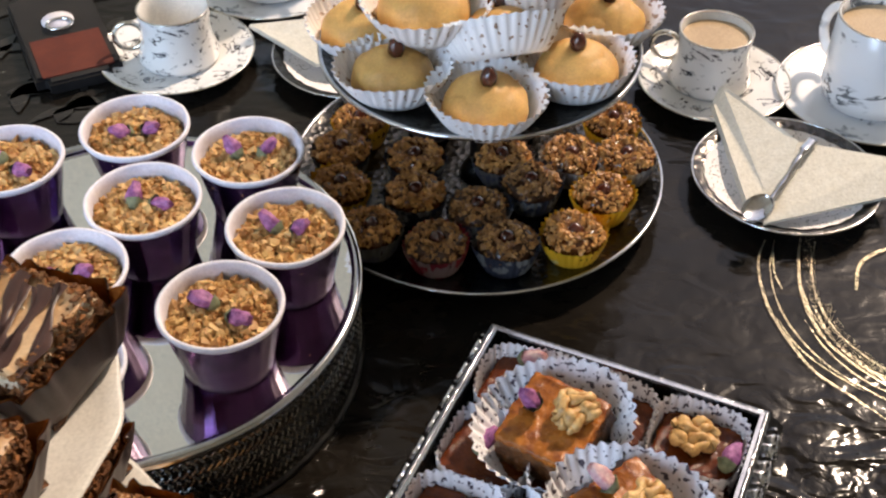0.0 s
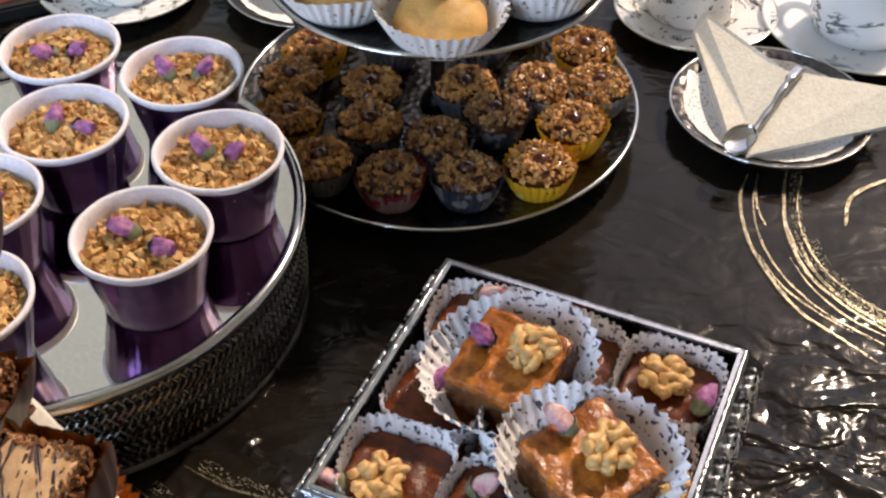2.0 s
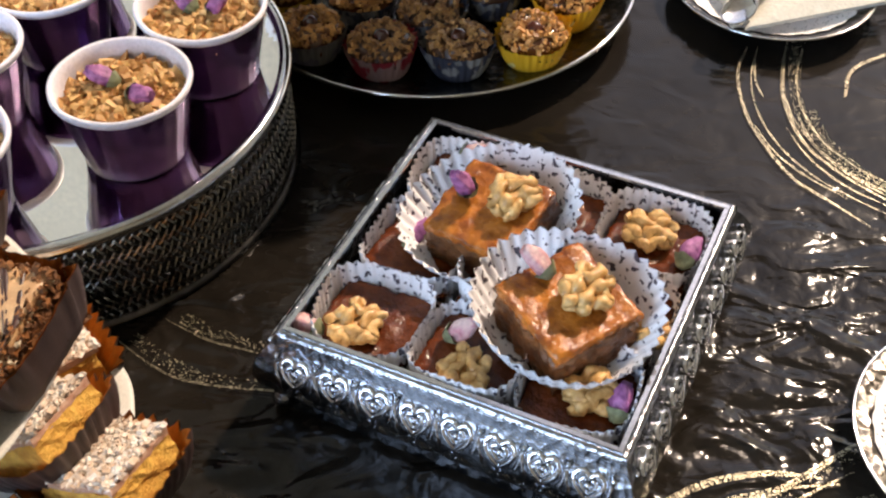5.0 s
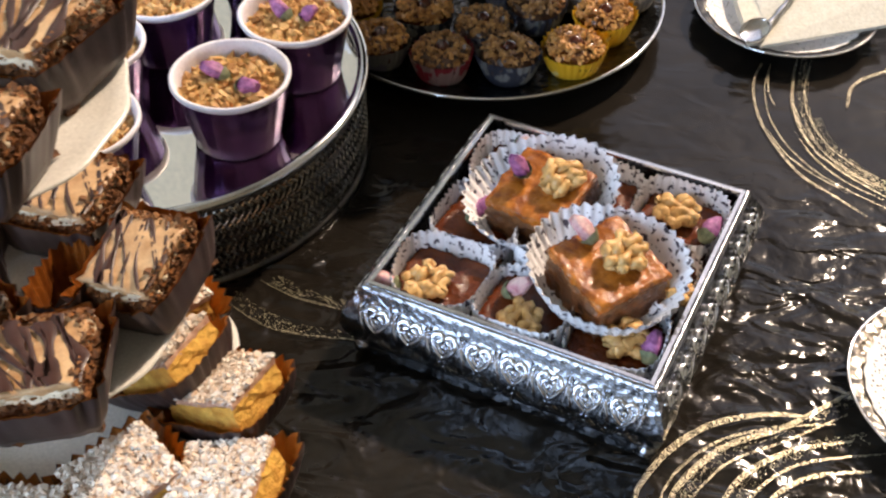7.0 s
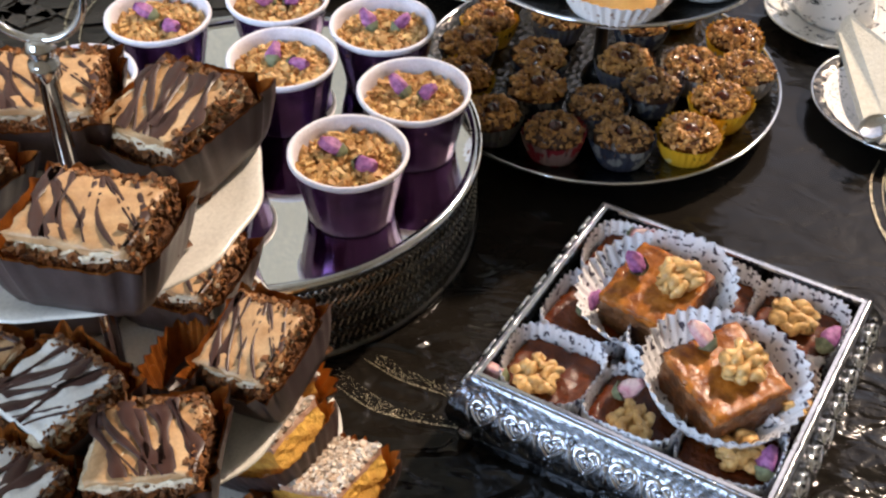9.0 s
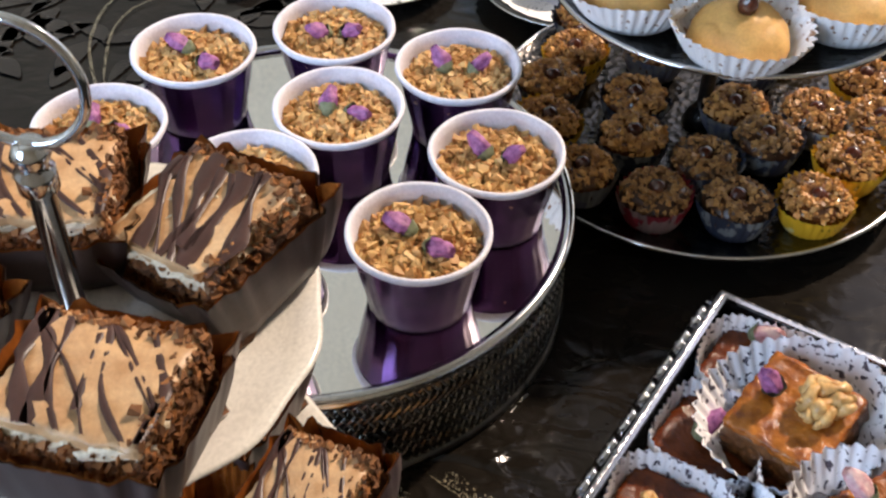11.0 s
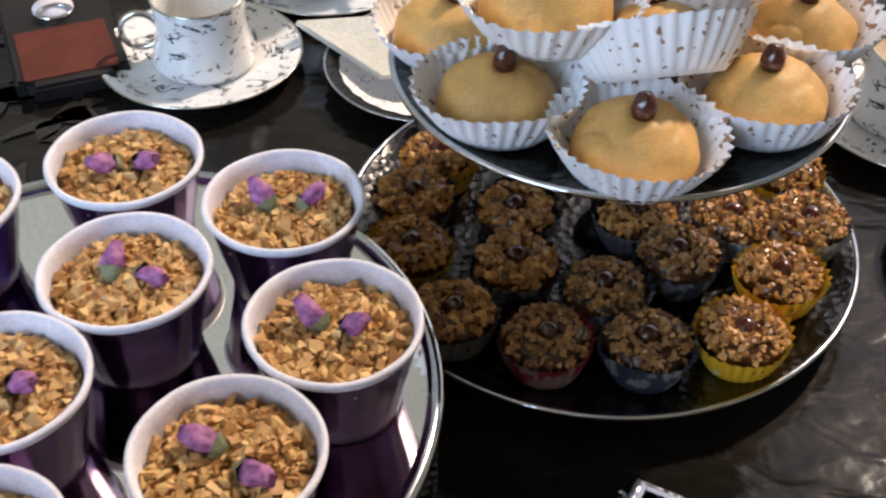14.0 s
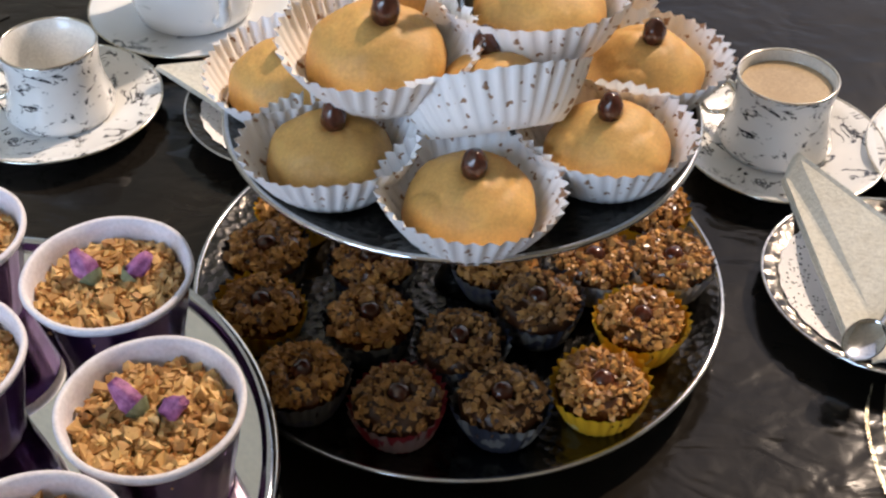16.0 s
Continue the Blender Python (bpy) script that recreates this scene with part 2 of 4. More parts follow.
M_BROWN = surface("brown_greaseproof_case", (0.042, 0.025, 0.022), (0.076, 0.047, 0.042), 70, 0.46, relief=0.1)
M_AMBER = surface("amber_case_inside", (0.10, 0.026, 0.006), (0.34, 0.10, 0.016), 70, 0.24, relief=0.1, coat=0.4)
M_ORANGE = surface("orange_case_inside", (0.26, 0.075, 0.010), (0.50, 0.17, 0.025), 70, 0.45, relief=0.1)
M_SPONGE = surface("chocolate_sponge", (0.055, 0.018, 0.005), (0.26, 0.10, 0.028), 240, 0.8, grain=900, relief=0.9, depth=0.002)
M_CRUMB = surface("sponge_crumb", (0.030, 0.010, 0.003), (0.36, 0.135, 0.032), 220, 0.8, island=True, relief=0.4)
M_CREAM = surface("vanilla_cream", (0.60, 0.46, 0.29), (0.84, 0.74, 0.56), 110, 0.6, grain=700, relief=0.4)
M_CARAMEL = surface("caramel_glaze", (0.43, 0.225, 0.095), (0.68, 0.43, 0.22), 75, 0.42, grain=700, relief=0.3)
M_ICING_WHITE = surface("white_icing", (0.60, 0.56, 0.50), (0.78, 0.75, 0.68), 60, 0.5, grain=900, relief=0.2)
M_CHOC = surface("chocolate_drizzle", (0.036, 0.013, 0.009), (0.075, 0.030, 0.021), 90, 0.40, relief=0.1)
M_YSPONGE = surface("golden_sponge", (0.56, 0.25, 0.03), (0.86, 0.52, 0.10), 160, 0.75, grain=900, relief=0.8, depth=0.0016)
M_JAM = surface("pink_jam_under_coconut", (0.36, 0.15, 0.08), (0.66, 0.46, 0.34), 160, 0.6, relief=0.2)
M_COCONUT = surface("desiccated_coconut", (0.52, 0.33, 0.19), (0.93, 0.90, 0.82), 200, 0.8, island=True, relief=0.2)
M_BAKLAVA = surface("syrup_soaked_pastry", (0.15, 0.030, 0.004), (0.55, 0.18, 0.020), 110, 0.26, grain=420, relief=0.5, depth=0.0014, coat=0.12, spec=0.45)
M_DARK_CRUST = surface("dark_syrup_crust", (0.040, 0.008, 0.003), (0.20, 0.045, 0.008), 60, 0.20, grain=380, relief=0.6, depth=0.0016, coat=0.0, spec=0.32)
M_PASTRY = surface("layered_pastry", (0.045, 0.014, 0.005), (0.20, 0.075, 0.018), 150, 0.4, grain=420, relief=0.8, depth=0.002, coat=0.3)
M_WALNUT = surface("walnut_kernel", (0.42, 0.19, 0.04), (0.84, 0.55, 0.22), 160, 0.5, relief=0.4, coat=0.15)
M_NAPKIN = surface("embossed_cream_napkin", (0.70, 0.66, 0.56), (0.78, 0.75, 0.66), 120, 0.85, grain=420, relief=0.6, depth=0.001)
M_TEA = surface("milky_tea", (0.56, 0.41, 0.25), (0.64, 0.48, 0.30), 30, 0.15, relief=0.0)
M_PHONE = surface("black_phone_case", (0.010, 0.009, 0.009), (0.024, 0.021, 0.020), 40, 0.5, relief=0.08, spec=0.25)
M_PATCH = surface("brown_leather_patch", (0.085, 0.017, 0.010), (0.14, 0.032, 0.018), 60, 0.55, relief=0.3, spec=0.25)
M_PORCELAIN = surface("cream_porcelain", (0.74, 0.70, 0.63), (0.82, 0.79, 0.73), 12, 0.22, relief=0.02, coat=0.4)
M_GLAZE = surface("white_glaze", (0.80, 0.78, 0.74), (0.86, 0.84, 0.80), 14, 0.16, relief=0.0, coat=0.4)
M_WALL = surface("warm_plaster", (0.78, 0.67, 0.52), (0.84, 0.74, 0.59), 3, 0.9, grain=80, relief=0.1)
M_CEIL = surface("ceiling_paint", (0.86, 0.74, 0.57), (0.90, 0.79, 0.62), 2, 0.9, grain=80, relief=0.05)
M_FLOOR = surface("brown_rug", (0.10, 0.07, 0.045), (0.26, 0.19, 0.12), 30, 0.95, grain=300, relief=0.5, depth=0.004)
M_WOOD = surface("dark_table_wood", (0.06, 0.03, 0.015), (0.12, 0.065, 0.03), 20, 0.5, relief=0.2)

# ---- mesh helpers ----


def part(name, bm, material, parent, label=""):
    me = bpy.data.meshes.new(name)
    if isinstance(bm, tuple):
        me.from_pydata(bm[0], [], bm[1])
    else:
        bmesh.ops.recalc_face_normals(bm, faces=bm.faces)
        bm.to_mesh(me)
        bm.free()
    for m in (material if isinstance(material, (list, tuple)) else [material]):
        me.materials.append(m)
    ob = new(name, me)
    if parent is not None:
        ob.parent = parent
    if label:
        ob["label"] = label
    return ob


def smooth(ob):
    ob.data.polygons.foreach_set("use_smooth", [True] * len(ob.data.polygons))
    return ob


def thing(name, m, label, category, group=""):
    ob = new(name)
    ob.empty_display_size = 0.01
    ob.matrix_world = m
    return tagged(ob, label, category, group)


def lathe(profile, n=64, wobble=None):
    """A turned form from (radius, height) pairs."""
    bm = bmesh.new()
    rings = []
    for k, (r, z) in enumerate(profile):
        if r < 1e-6:
            rings.append([bm.verts.new((0, 0, z))])
            continue
        ring = []
        for j in range(n):
            a = 2 * math.pi * j / n
            q = r * (wobble(a, k) if wobble else 1)
            ring.append(bm.verts.new((q * math.cos(a), q * math.sin(a), z)))
        rings.append(ring)
    for a, b in zip(rings, rings[1:]):
        for j in range(n):
            i = (j + 1) % n
            if len(a) == 1 and len(b) > 1:
                bm.faces.new((a[0], b[j], b[i]))
            elif len(b) == 1 and len(a) > 1:
                bm.faces.new((a[j], a[i], b[0]))
            elif len(a) > 1:
                bm.faces.new((a[j], a[i], b[i], b[j]))
    return bm


def pleated(rb, rt, h, n, amp, power=2.0, seed=0, sx=1.0, sy=1.0, lean=0.0, scallop=0.0, base=True, corner=0.0):
    """A fluted paper case, open at the top."""
    rnd = random.Random(seed)
    wav = [rnd.uniform(-1, 1) for _ in range(6)]
    bm = bmesh.new()
    steps, count = 5, n * 4
    rows = []
    for k in range(steps + 1):
        s = k / steps
        row = []
        for j in range(count):
            a = 2 * math.pi * j / count
            sup = (abs(math.cos(a)) ** power + abs(math.sin(a)) ** power) ** (-1 / power)
            gather = 1.0 if not corner else max(0.05, min(1.0, (sup - 1.05) / corner))
            uneven = 1 + 0.05 * s * (wav[0] * math.sin(2 * a + wav[1] * 3) + wav[2] * math.sin(3 * a + wav[3] * 3))
            r = (rb + (rt - rb) * s ** 0.8) * sup * uneven * (1 + amp * gather * (0.25 + 0.75 * s) * math.cos(n * a))
            z = h * s * (1 + 0.10 * (wav[4] * math.sin(a + wav[5] * 3) + 0.6 * wav[1] * math.sin(3 * a)))
            if k == steps:
                z += scallop * gather * (0.5 + 0.5 * math.cos(n * a)) + rnd.uniform(-0.3, 0.3) * scallop
            row.append(bm.verts.new((r * sx * math.cos(a) + lean * s * h, r * sy * math.sin(a), z)))
        rows.append(row)
    for a, b in zip(rows, rows[1:]):
        for j in range(count):
            i = (j + 1) % count
            bm.faces.new((a[j], a[i], b[i], b[j]))
    if base:
        c = bm.verts.new((0, 0, 0.0004))
        for j in range(count):
            bm.faces.new((rows[0][(j + 1) % count], rows[0][j], c))
    return bm


_ico = bmesh.new()
bmesh.ops.create_icosphere(_ico, subdivisions=1, radius=1.0)
ICO_V = np.array([v.co[:] for v in _ico.verts])
ICO_F = np.array([[v.index for v in f.verts] for f in _ico.faces])
_ico.free()


CHIP_V = np.array([(x, y, z) for x in (-0.75, 0.75) for y in (-0.75, 0.75) for z in (-0.75, 0.75)])
CHIP_F = np.array([(0, 1, 3), (0, 3, 2), (4, 6, 7), (4, 7, 5), (0, 4, 5), (0, 5, 1), (2, 3, 7), (2, 7, 6), (0, 2, 6), (0, 6, 4), (1, 5, 7), (1, 7, 3)])


def chips(places, small, large, seed=0, flat=1.0):
    """Many chopped, sharp-edged splinters as one mesh."""
    rng = np.random.default_rng(seed)
    vs, fs = [], []
    for n, p in enumerate(places):
        q = Euler(rng.uniform(0, 6.3, 3)).to_matrix()
        size = (small + (large - small) * rng.random() ** 1.6) * rng.uniform(0.35, 1.25, 3)
        v = ((CHIP_V + rng.uniform(-0.46, 0.46, CHIP_V.shape)) * size) @ np.array(q).T
        v[:, 2] *= flat
        vs.append(v + np.array(p))
        fs.append(CHIP_F + n * len(CHIP_V))
    return np.concatenate(vs).tolist(), np.concatenate(fs).tolist()


def crumbs(places, small, large, seed=0, flat=1.0):
    """Many angular crumbs as one mesh."""
    rng = np.random.default_rng(seed)
    vs, fs = [], []
    for n, p in enumerate(places):
        q = Euler(rng.uniform(0, 6.3, 3)).to_matrix()
        size = rng.uniform(small, large) * rng.uniform(0.6, 1.15, 3)
        v = (ICO_V * rng.uniform(0.58, 1.25, (len(ICO_V), 1)) * size) @ np.array(q).T
        v[:, 2] *= flat
        vs.append(v + np.array(p))
        fs.append(ICO_F + n * len(ICO_V))
    return np.concatenate(vs).tolist(), np.concatenate(fs).tolist()


def rough_block(sx, sy, sz, seed, rough, cuts=7, rounding=0.12, freq=160, low=1.1):
    """A cut block of cake with crumbly faces; its base lies at zero."""
    bm = bmesh.new()
    bmesh.ops.create_cube(bm, size=2)
    bmesh.ops.subdivide_edges(bm, edges=bm.edges[:], cuts=cuts, use_grid_fill=True)
    off = Vector((seed * 3.7, seed * 1.3, seed * 0.7))
    for v in bm.verts:
        c = v.co.copy()
        m = max(abs(c.x), abs(c.y), abs(c.z))
        q = c.normalized() * m
        c = c.lerp(q, rounding)
        p = Vector((c.x * sx / 2, c.y * sy / 2, (c.z + 1) * sz / 2))
        d = noise.noise_vector(p * freq + off) * rough + noise.noise_vector(p * freq * 3 + off) * rough * 0.5 + noise.noise_vector(p * 42 + off) * rough * low
        v.co = p + d
    return bm


def ovoid(rx, ry, rz, sub=2, lump=0.0, seed=0, freq=2.0):
    bm = bmesh.new()
    bmesh.ops.create_icosphere(bm, subdivisions=sub, radius=1.0)
    off = Vector((seed * 2.1, seed * 0.9, 0))
    for v in bm.verts:
        k = 1 + lump * noise.noise(v.co * freq + off)
        v.co = Vector((v.co.x * rx * k, v.co.y * ry * k, v.co.z * rz * k))
    return bm


def tube(points, radius, n=8, closed=False, flat=1.0):
    bm = bmesh.new()
    pts = [Vector(p) for p in points]
    rings = []
    for i, p in enumerate(pts):
        a = pts[i - 1] if (i or closed) else pts[0]
        b = pts[(i + 1) % len(pts)] if (i + 1 < len(pts) or closed) else pts[-1]
        d = (b - a).normalized()
        side = d.cross(Vector((0, 0, 1)))
        if side.length < 1e-4:
            side = Vector((1, 0, 0))
        side.normalize()
        up = side.cross(d).normalized()
        r = radius[i] if isinstance(radius, (list, tuple)) else radius
        rings.append([bm.verts.new(p + side * r * math.cos(2 * math.pi * j / n) + up * r * flat * math.sin(2 * math.pi * j / n)) for j in range(n)])
    pairs = list(zip(rings, rings[1:])) + ([(rings[-1], rings[0])] if closed else [])
    for a, b in pairs:
        for j in range(n):
            bm.faces.new((a[j], a[(j + 1) % n], b[(j + 1) % n], b[j]))
    if not closed:
        bm.faces.new(rings[0])
        bm.faces.new(rings[-1][::-1])
    return bm


def box(x0, y0, z0, x1, y1, z1, bm=None):
    bm = bm or bmesh.new()
    bmesh.ops.create_cube(bm, size=1, matrix=Matrix.Translation(((x0 + x1) / 2, (y0 + y1) / 2, (z0 + z1) / 2)) @ Matrix.Diagonal((x1 - x0, y1 - y0, z1 - z0, 1)))
    return bm


def curve_through(points, steps=12):
    """A smooth line through a few points."""
    p = [Vector((*q, 0)) if len(q) == 2 else Vector(q) for q in points]
    p = [p[0] * 2 - p[1]] + p + [p[-1] * 2 - p[-2]]
    out = []
    for i in range(1, len(p) - 2):
        for k in range(steps):
            t = k / steps
            a, b, c, d = p[i - 1], p[i], p[i + 1], p[i + 2]
            out.append(0.5 * (2 * b + (c - a) * t + (2 * a - 5 * b + 4 * c - d) * t * t + (3 * b - a - 3 * c + d) * t ** 3))
    return out + [p[-2]]


# ---- the room round the table ----
X0, X1, Y0, Y1, Z0, Z1 = -2.4, 2.4, -1.7, 1.6, -0.75, 2.65
W = 0.12
tagged(part("floor", box(X0 - W, Y0 - W, Z0 - 0.1, X1 + W, Y1 + W, Z0), M_FLOOR, None), "brown patterned rug floor", kind="structure")
tagged(part("ceiling", box(X0 - W, Y0 - W, Z1, X1 + W, Y1 + W, Z1 + 0.1), M_CEIL, None), "plain warm white ceiling", kind="structure")
tagged(part("wall_west", box(X0 - W, Y0 - W, Z0, X0, Y1 + W, Z1), M_WALL, None), "plain warm plaster wall", kind="structure")
tagged(part("wall_east", box(X1, Y0 - W, Z0, X1 + W, Y1 + W, Z1), M_WALL, None), "plain warm plaster wall", kind="structure")
bm = box(X0, Y1, Z0, 0.10, Y1 + W, Z1)
box(2.00, Y1, Z0, X1, Y1 + W, Z1, bm)
box(0.10, Y1, Z0, 2.00, Y1 + W, -0.1, bm)
box(0.10, Y1, 2.55, 2.00, Y1 + W, Z1, bm)
tagged(part("wall_north", bm, M_WALL, None), "plain plaster wall with a tall window opening", kind="structure")
for k, (wx0, wx1, wz0, wz1) in enumerate(((0.10, 2.00, -0.1, 2.55),)):
    win = tagged(new(f"window_{k + 1}"), "dark framed window", kind="structure")
    part("window_frame", box(wx0, Y1 + 0.03, wz0, wx0 + 0.05, Y1 + 0.08, wz1), M_WOOD, win)
    part("window_frame", box(wx1 - 0.05, Y1 + 0.03, wz0, wx1, Y1 + 0.08, wz1), M_WOOD, win)
bm = box(X0, Y0 - W, Z0, -2.25, Y0, Z1)
box(-0.75, Y0 - W, Z0, X1, Y0, Z1, bm)
box(-2.25, Y0 - W, Z0, -0.75, Y0, 0.25, bm)
box(-2.25, Y0 - W, 1.85, -0.75, Y0, Z1, bm)
tagged(part("wall_south", bm, M_WALL, None), "plain plaster wall with a window opening", kind="structure")

# ---- table and cloth ----
TX0, TX1, TY0, TY1 = -0.62, 0.75, -0.75, 0.70
table = thing("table", pose(0, 0, Z0), "dark wooden table under a black glossy tablecloth", "table")
part("tabletop", box(TX0 + 0.01, TY0 + 0.01, -0.035 - Z0, TX1 - 0.01, TY1 - 0.01, -0.0045 - Z0), M_WOOD, table)
for lx in (TX0 + 0.06, TX1 - 0.12):
    for ly in (TY0 + 0.06, TY1 - 0.12):
        part("leg", box(lx, ly, 0.0, lx + 0.06, ly + 0.06, -0.035 - Z0), M_WOOD, table)
cloth = thing("tablecloth", pose(0, 0, 0), "black glossy vinyl tablecloth with gold glitter swirls", "tablecloth")
bm = bmesh.new()
NX, NY = 130, 130
grid = []
for j in range(NY + 1):
    row = []
    for i in range(NX + 1):
        x, y = TX0 + (TX1 - TX0) * i / NX, TY0 + (TY1 - TY0) * j / NY
        z = -0.0008 + 0.0008 * noise.noise(Vector((x * 14, y * 14, 0.3)))
        row.append(bm.verts.new((x, y, z)))
    grid.append(row)
for j in range(NY):
    for i in range(NX):
        bm.faces.new((grid[j][i], grid[j][i + 1], grid[j + 1][i + 1], grid[j + 1][i]))
edge = grid[0] + [r[-1] for r in grid[1:]] + grid[-1][-2::-1] + [r[0] for r in grid[-2:0:-1]]
low = [bm.verts.new((v.co.x * 1.004, v.co.y * 1.004 + 0.0, -0.16 + 0.01 * math.sin(40 * (v.co.x + v.co.y)))) for v in edge]
for k in range(len(edge)):
    n = (k + 1) % len(edge)
    bm.faces.new((edge[k], low[k], low[n], edge[n]))
smooth(part("sheet", bm, M_CLOTH, cloth))


def ribbon(points, width, lift=0.0009, dots=False, seed=0):
    """A flat glitter swirl printed on the cloth, or a line of glitter dots."""
    line = curve_through(points)
    n = len(line)
    if dots:
        rnd = random.Random(seed)
        pts = []
        for a, b in zip(line, line[1:]):
            side = (b - a).cross(Vector((0, 0, 1))).normalized()
            for _ in range(9):
                q = a.lerp(b, rnd.random()) + side * rnd.uniform(-1, 1) * width
                pts.append((q.x, q.y, lift))
        return crumbs(pts, 0.0003, 0.0007, seed, flat=0.4)
    bm = bmesh.new()
    left, right = [], []
    for i, p in enumerate(line):
        d = (line[min(i + 1, n - 1)] - line[max(i - 1, 0)]).normalized()
        side = d.cross(Vector((0, 0, 1)))
        w = width * (0.25 + 0.75 * math.sin(math.pi * (i + 0.5) / n) ** 0.6) / 2
        left.append(bm.verts.new((p.x + side.x * w, p.y + side.y * w, lift)))
        right.append(bm.verts.new((p.x - side.x * w, p.y - side.y * w, lift)))
    for i in range(n - 1):
        bm.faces.new((left[i], right[i], right[i + 1], left[i + 1]))
    return bm


SWIRLS = [
    ([(0.272, 0.292), (0.2625, 0.267), (0.260, 0.233), (0.265, 0.202), (0.278, 0.166), (0.297, 0.144), (0.315, 0.124)], 0.0042),
    ([(0.300, 0.30), (0.2914, 0.2686), (0.2866, 0.2346), (0.2911, 0.1967), (0.3085, 0.1675), (0.335, 0.140)], 0.0048),
    ([(0.292, 0.225), (0.297, 0.195), (0.312, 0.168), (0.33, 0.15)], 0.004),
    ([(0.150, -0.105), (0.1506, -0.093), (0.1705, -0.0668), (0.1966, -0.0487), (0.2282, -0.0414), (0.255, -0.044)], 0.007),
    ([(0.165, -0.11), (0.1711, -0.0921), (0.1976, -0.0657), (0.2362, -0.0488), (0.278, -0.022)], 0.007),
    ([(0.185, -0.115), (0.205, -0.085), (0.235, -0.066), (0.27, -0.058)], 0.006),
    ([(0.21, -0.115), (0.222, -0.095), (0.245, -0.082), (0.275, -0.078)], 0.005),
    ([(-0.093, 0.037), (-0.070, 0.019), (-0.047, 0.009), (-0.0024, 0.004)], 0.0026),
    ([(-0.070, 0.051), (-0.045, 0.037), (-0.016, 0.028)], 0.0022),
    ([(-0.345, 0.325), (-0.365, 0.36), (-0.3788, 0.3947), (-0.3828, 0.4414), (-0.3677, 0.4794), (-0.335, 0.505)], 0.005),
    ([(-0.345, 0.335), (-0.3555, 0.36), (-0.3665, 0.409), (-0.3592, 0.444), (-0.33, 0.471)], 0.004),
    ([(0.395, 0.30), (0.34, 0.272), (0.325, 0.24)], 0.005),
    ([(0.276, 0.285), (0.272, 0.258), (0.274, 0.240)], 0.0025),
    ([(0.288, 0.245), (0.290, 0.215), (0.302, 0.185), (0.322, 0.160), (0.345, 0.145)], 0.003),
    ([(0.279, 0.292), (0.270, 0.262), (0.268, 0.228), (0.275, 0.196), (0.290, 0.168), (0.312, 0.146), (0.335, 0.128)], 0.0022),
    ([(0.308, 0.29), (0.299, 0.262), (0.296, 0.232), (0.302, 0.200), (0.320, 0.172), (0.345, 0.152)], 0.0026),
    ([(0.283, 0.21), (0.292, 0.182), (0.308, 0.158), (0.330, 0.140)], 0.0024),
    ([(0.264, 0.214), (0.272, 0.188), (0.287, 0.166), (0.307, 0.147)], 0.0025),
    ([(0.158, -0.108), (0.170, -0.084), (0.195, -0.062), (0.226, -0.051), (0.262, -0.047)], 0.003),
    ([(0.195, -0.118), (0.213, -0.092), (0.240, -0.074), (0.285, -0.066)], 0.0035),
    ([(0.176, -0.10), (0.200, -0.075), (0.235, -0.0585), (0.270, -0.040)], 0.003),
]
for pts, w in SWIRLS:
    part("swirl", ribbon(pts, w * 0.56), M_GLITTER, cloth, "gold glitter swirl")
for k, pts in enumerate((SWIRLS[1][0], SWIRLS[2][0], SWIRLS[4][0], SWIRLS[5][0], SWIRLS[7][0], SWIRLS[8][0])):
    part("glitter_dots", ribbon([(x + 0.008, y + 0.002) for x, y in pts], 0.004, dots=True, seed=k), M_GLITTER, cloth, "scattered gold glitter dots")

# Paler vinyl whose colour paints grey leafy reflections onto the cloth.
M_LEAF_REFLECTION = tablecloth_material("grey_leaf_reflection", (0.014, 0.0125, 0.011), (0.040, 0.036, 0.031))


def leaf_reflection(x, y, length, width, turn):
    """One pale leaf-shaped patch, painting a reflection on the cloth."""
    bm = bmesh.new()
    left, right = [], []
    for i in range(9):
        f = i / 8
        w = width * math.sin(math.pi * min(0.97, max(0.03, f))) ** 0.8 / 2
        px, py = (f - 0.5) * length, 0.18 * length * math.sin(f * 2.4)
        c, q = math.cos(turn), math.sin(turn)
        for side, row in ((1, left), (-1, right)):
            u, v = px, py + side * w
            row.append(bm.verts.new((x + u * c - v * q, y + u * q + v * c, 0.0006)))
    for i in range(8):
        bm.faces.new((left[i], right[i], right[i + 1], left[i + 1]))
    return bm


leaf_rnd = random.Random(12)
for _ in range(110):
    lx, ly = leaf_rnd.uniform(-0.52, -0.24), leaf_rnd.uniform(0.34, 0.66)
    part("leaf_reflection", leaf_reflection(lx, ly, leaf_rnd.uniform(0.02, 0.05), leaf_rnd.uniform(0.009, 0.020), leaf_rnd.gauss(0.7, 0.6)), M_LEAF_REFLECTION, cloth)

# ---- small edible pieces, shared between things ----


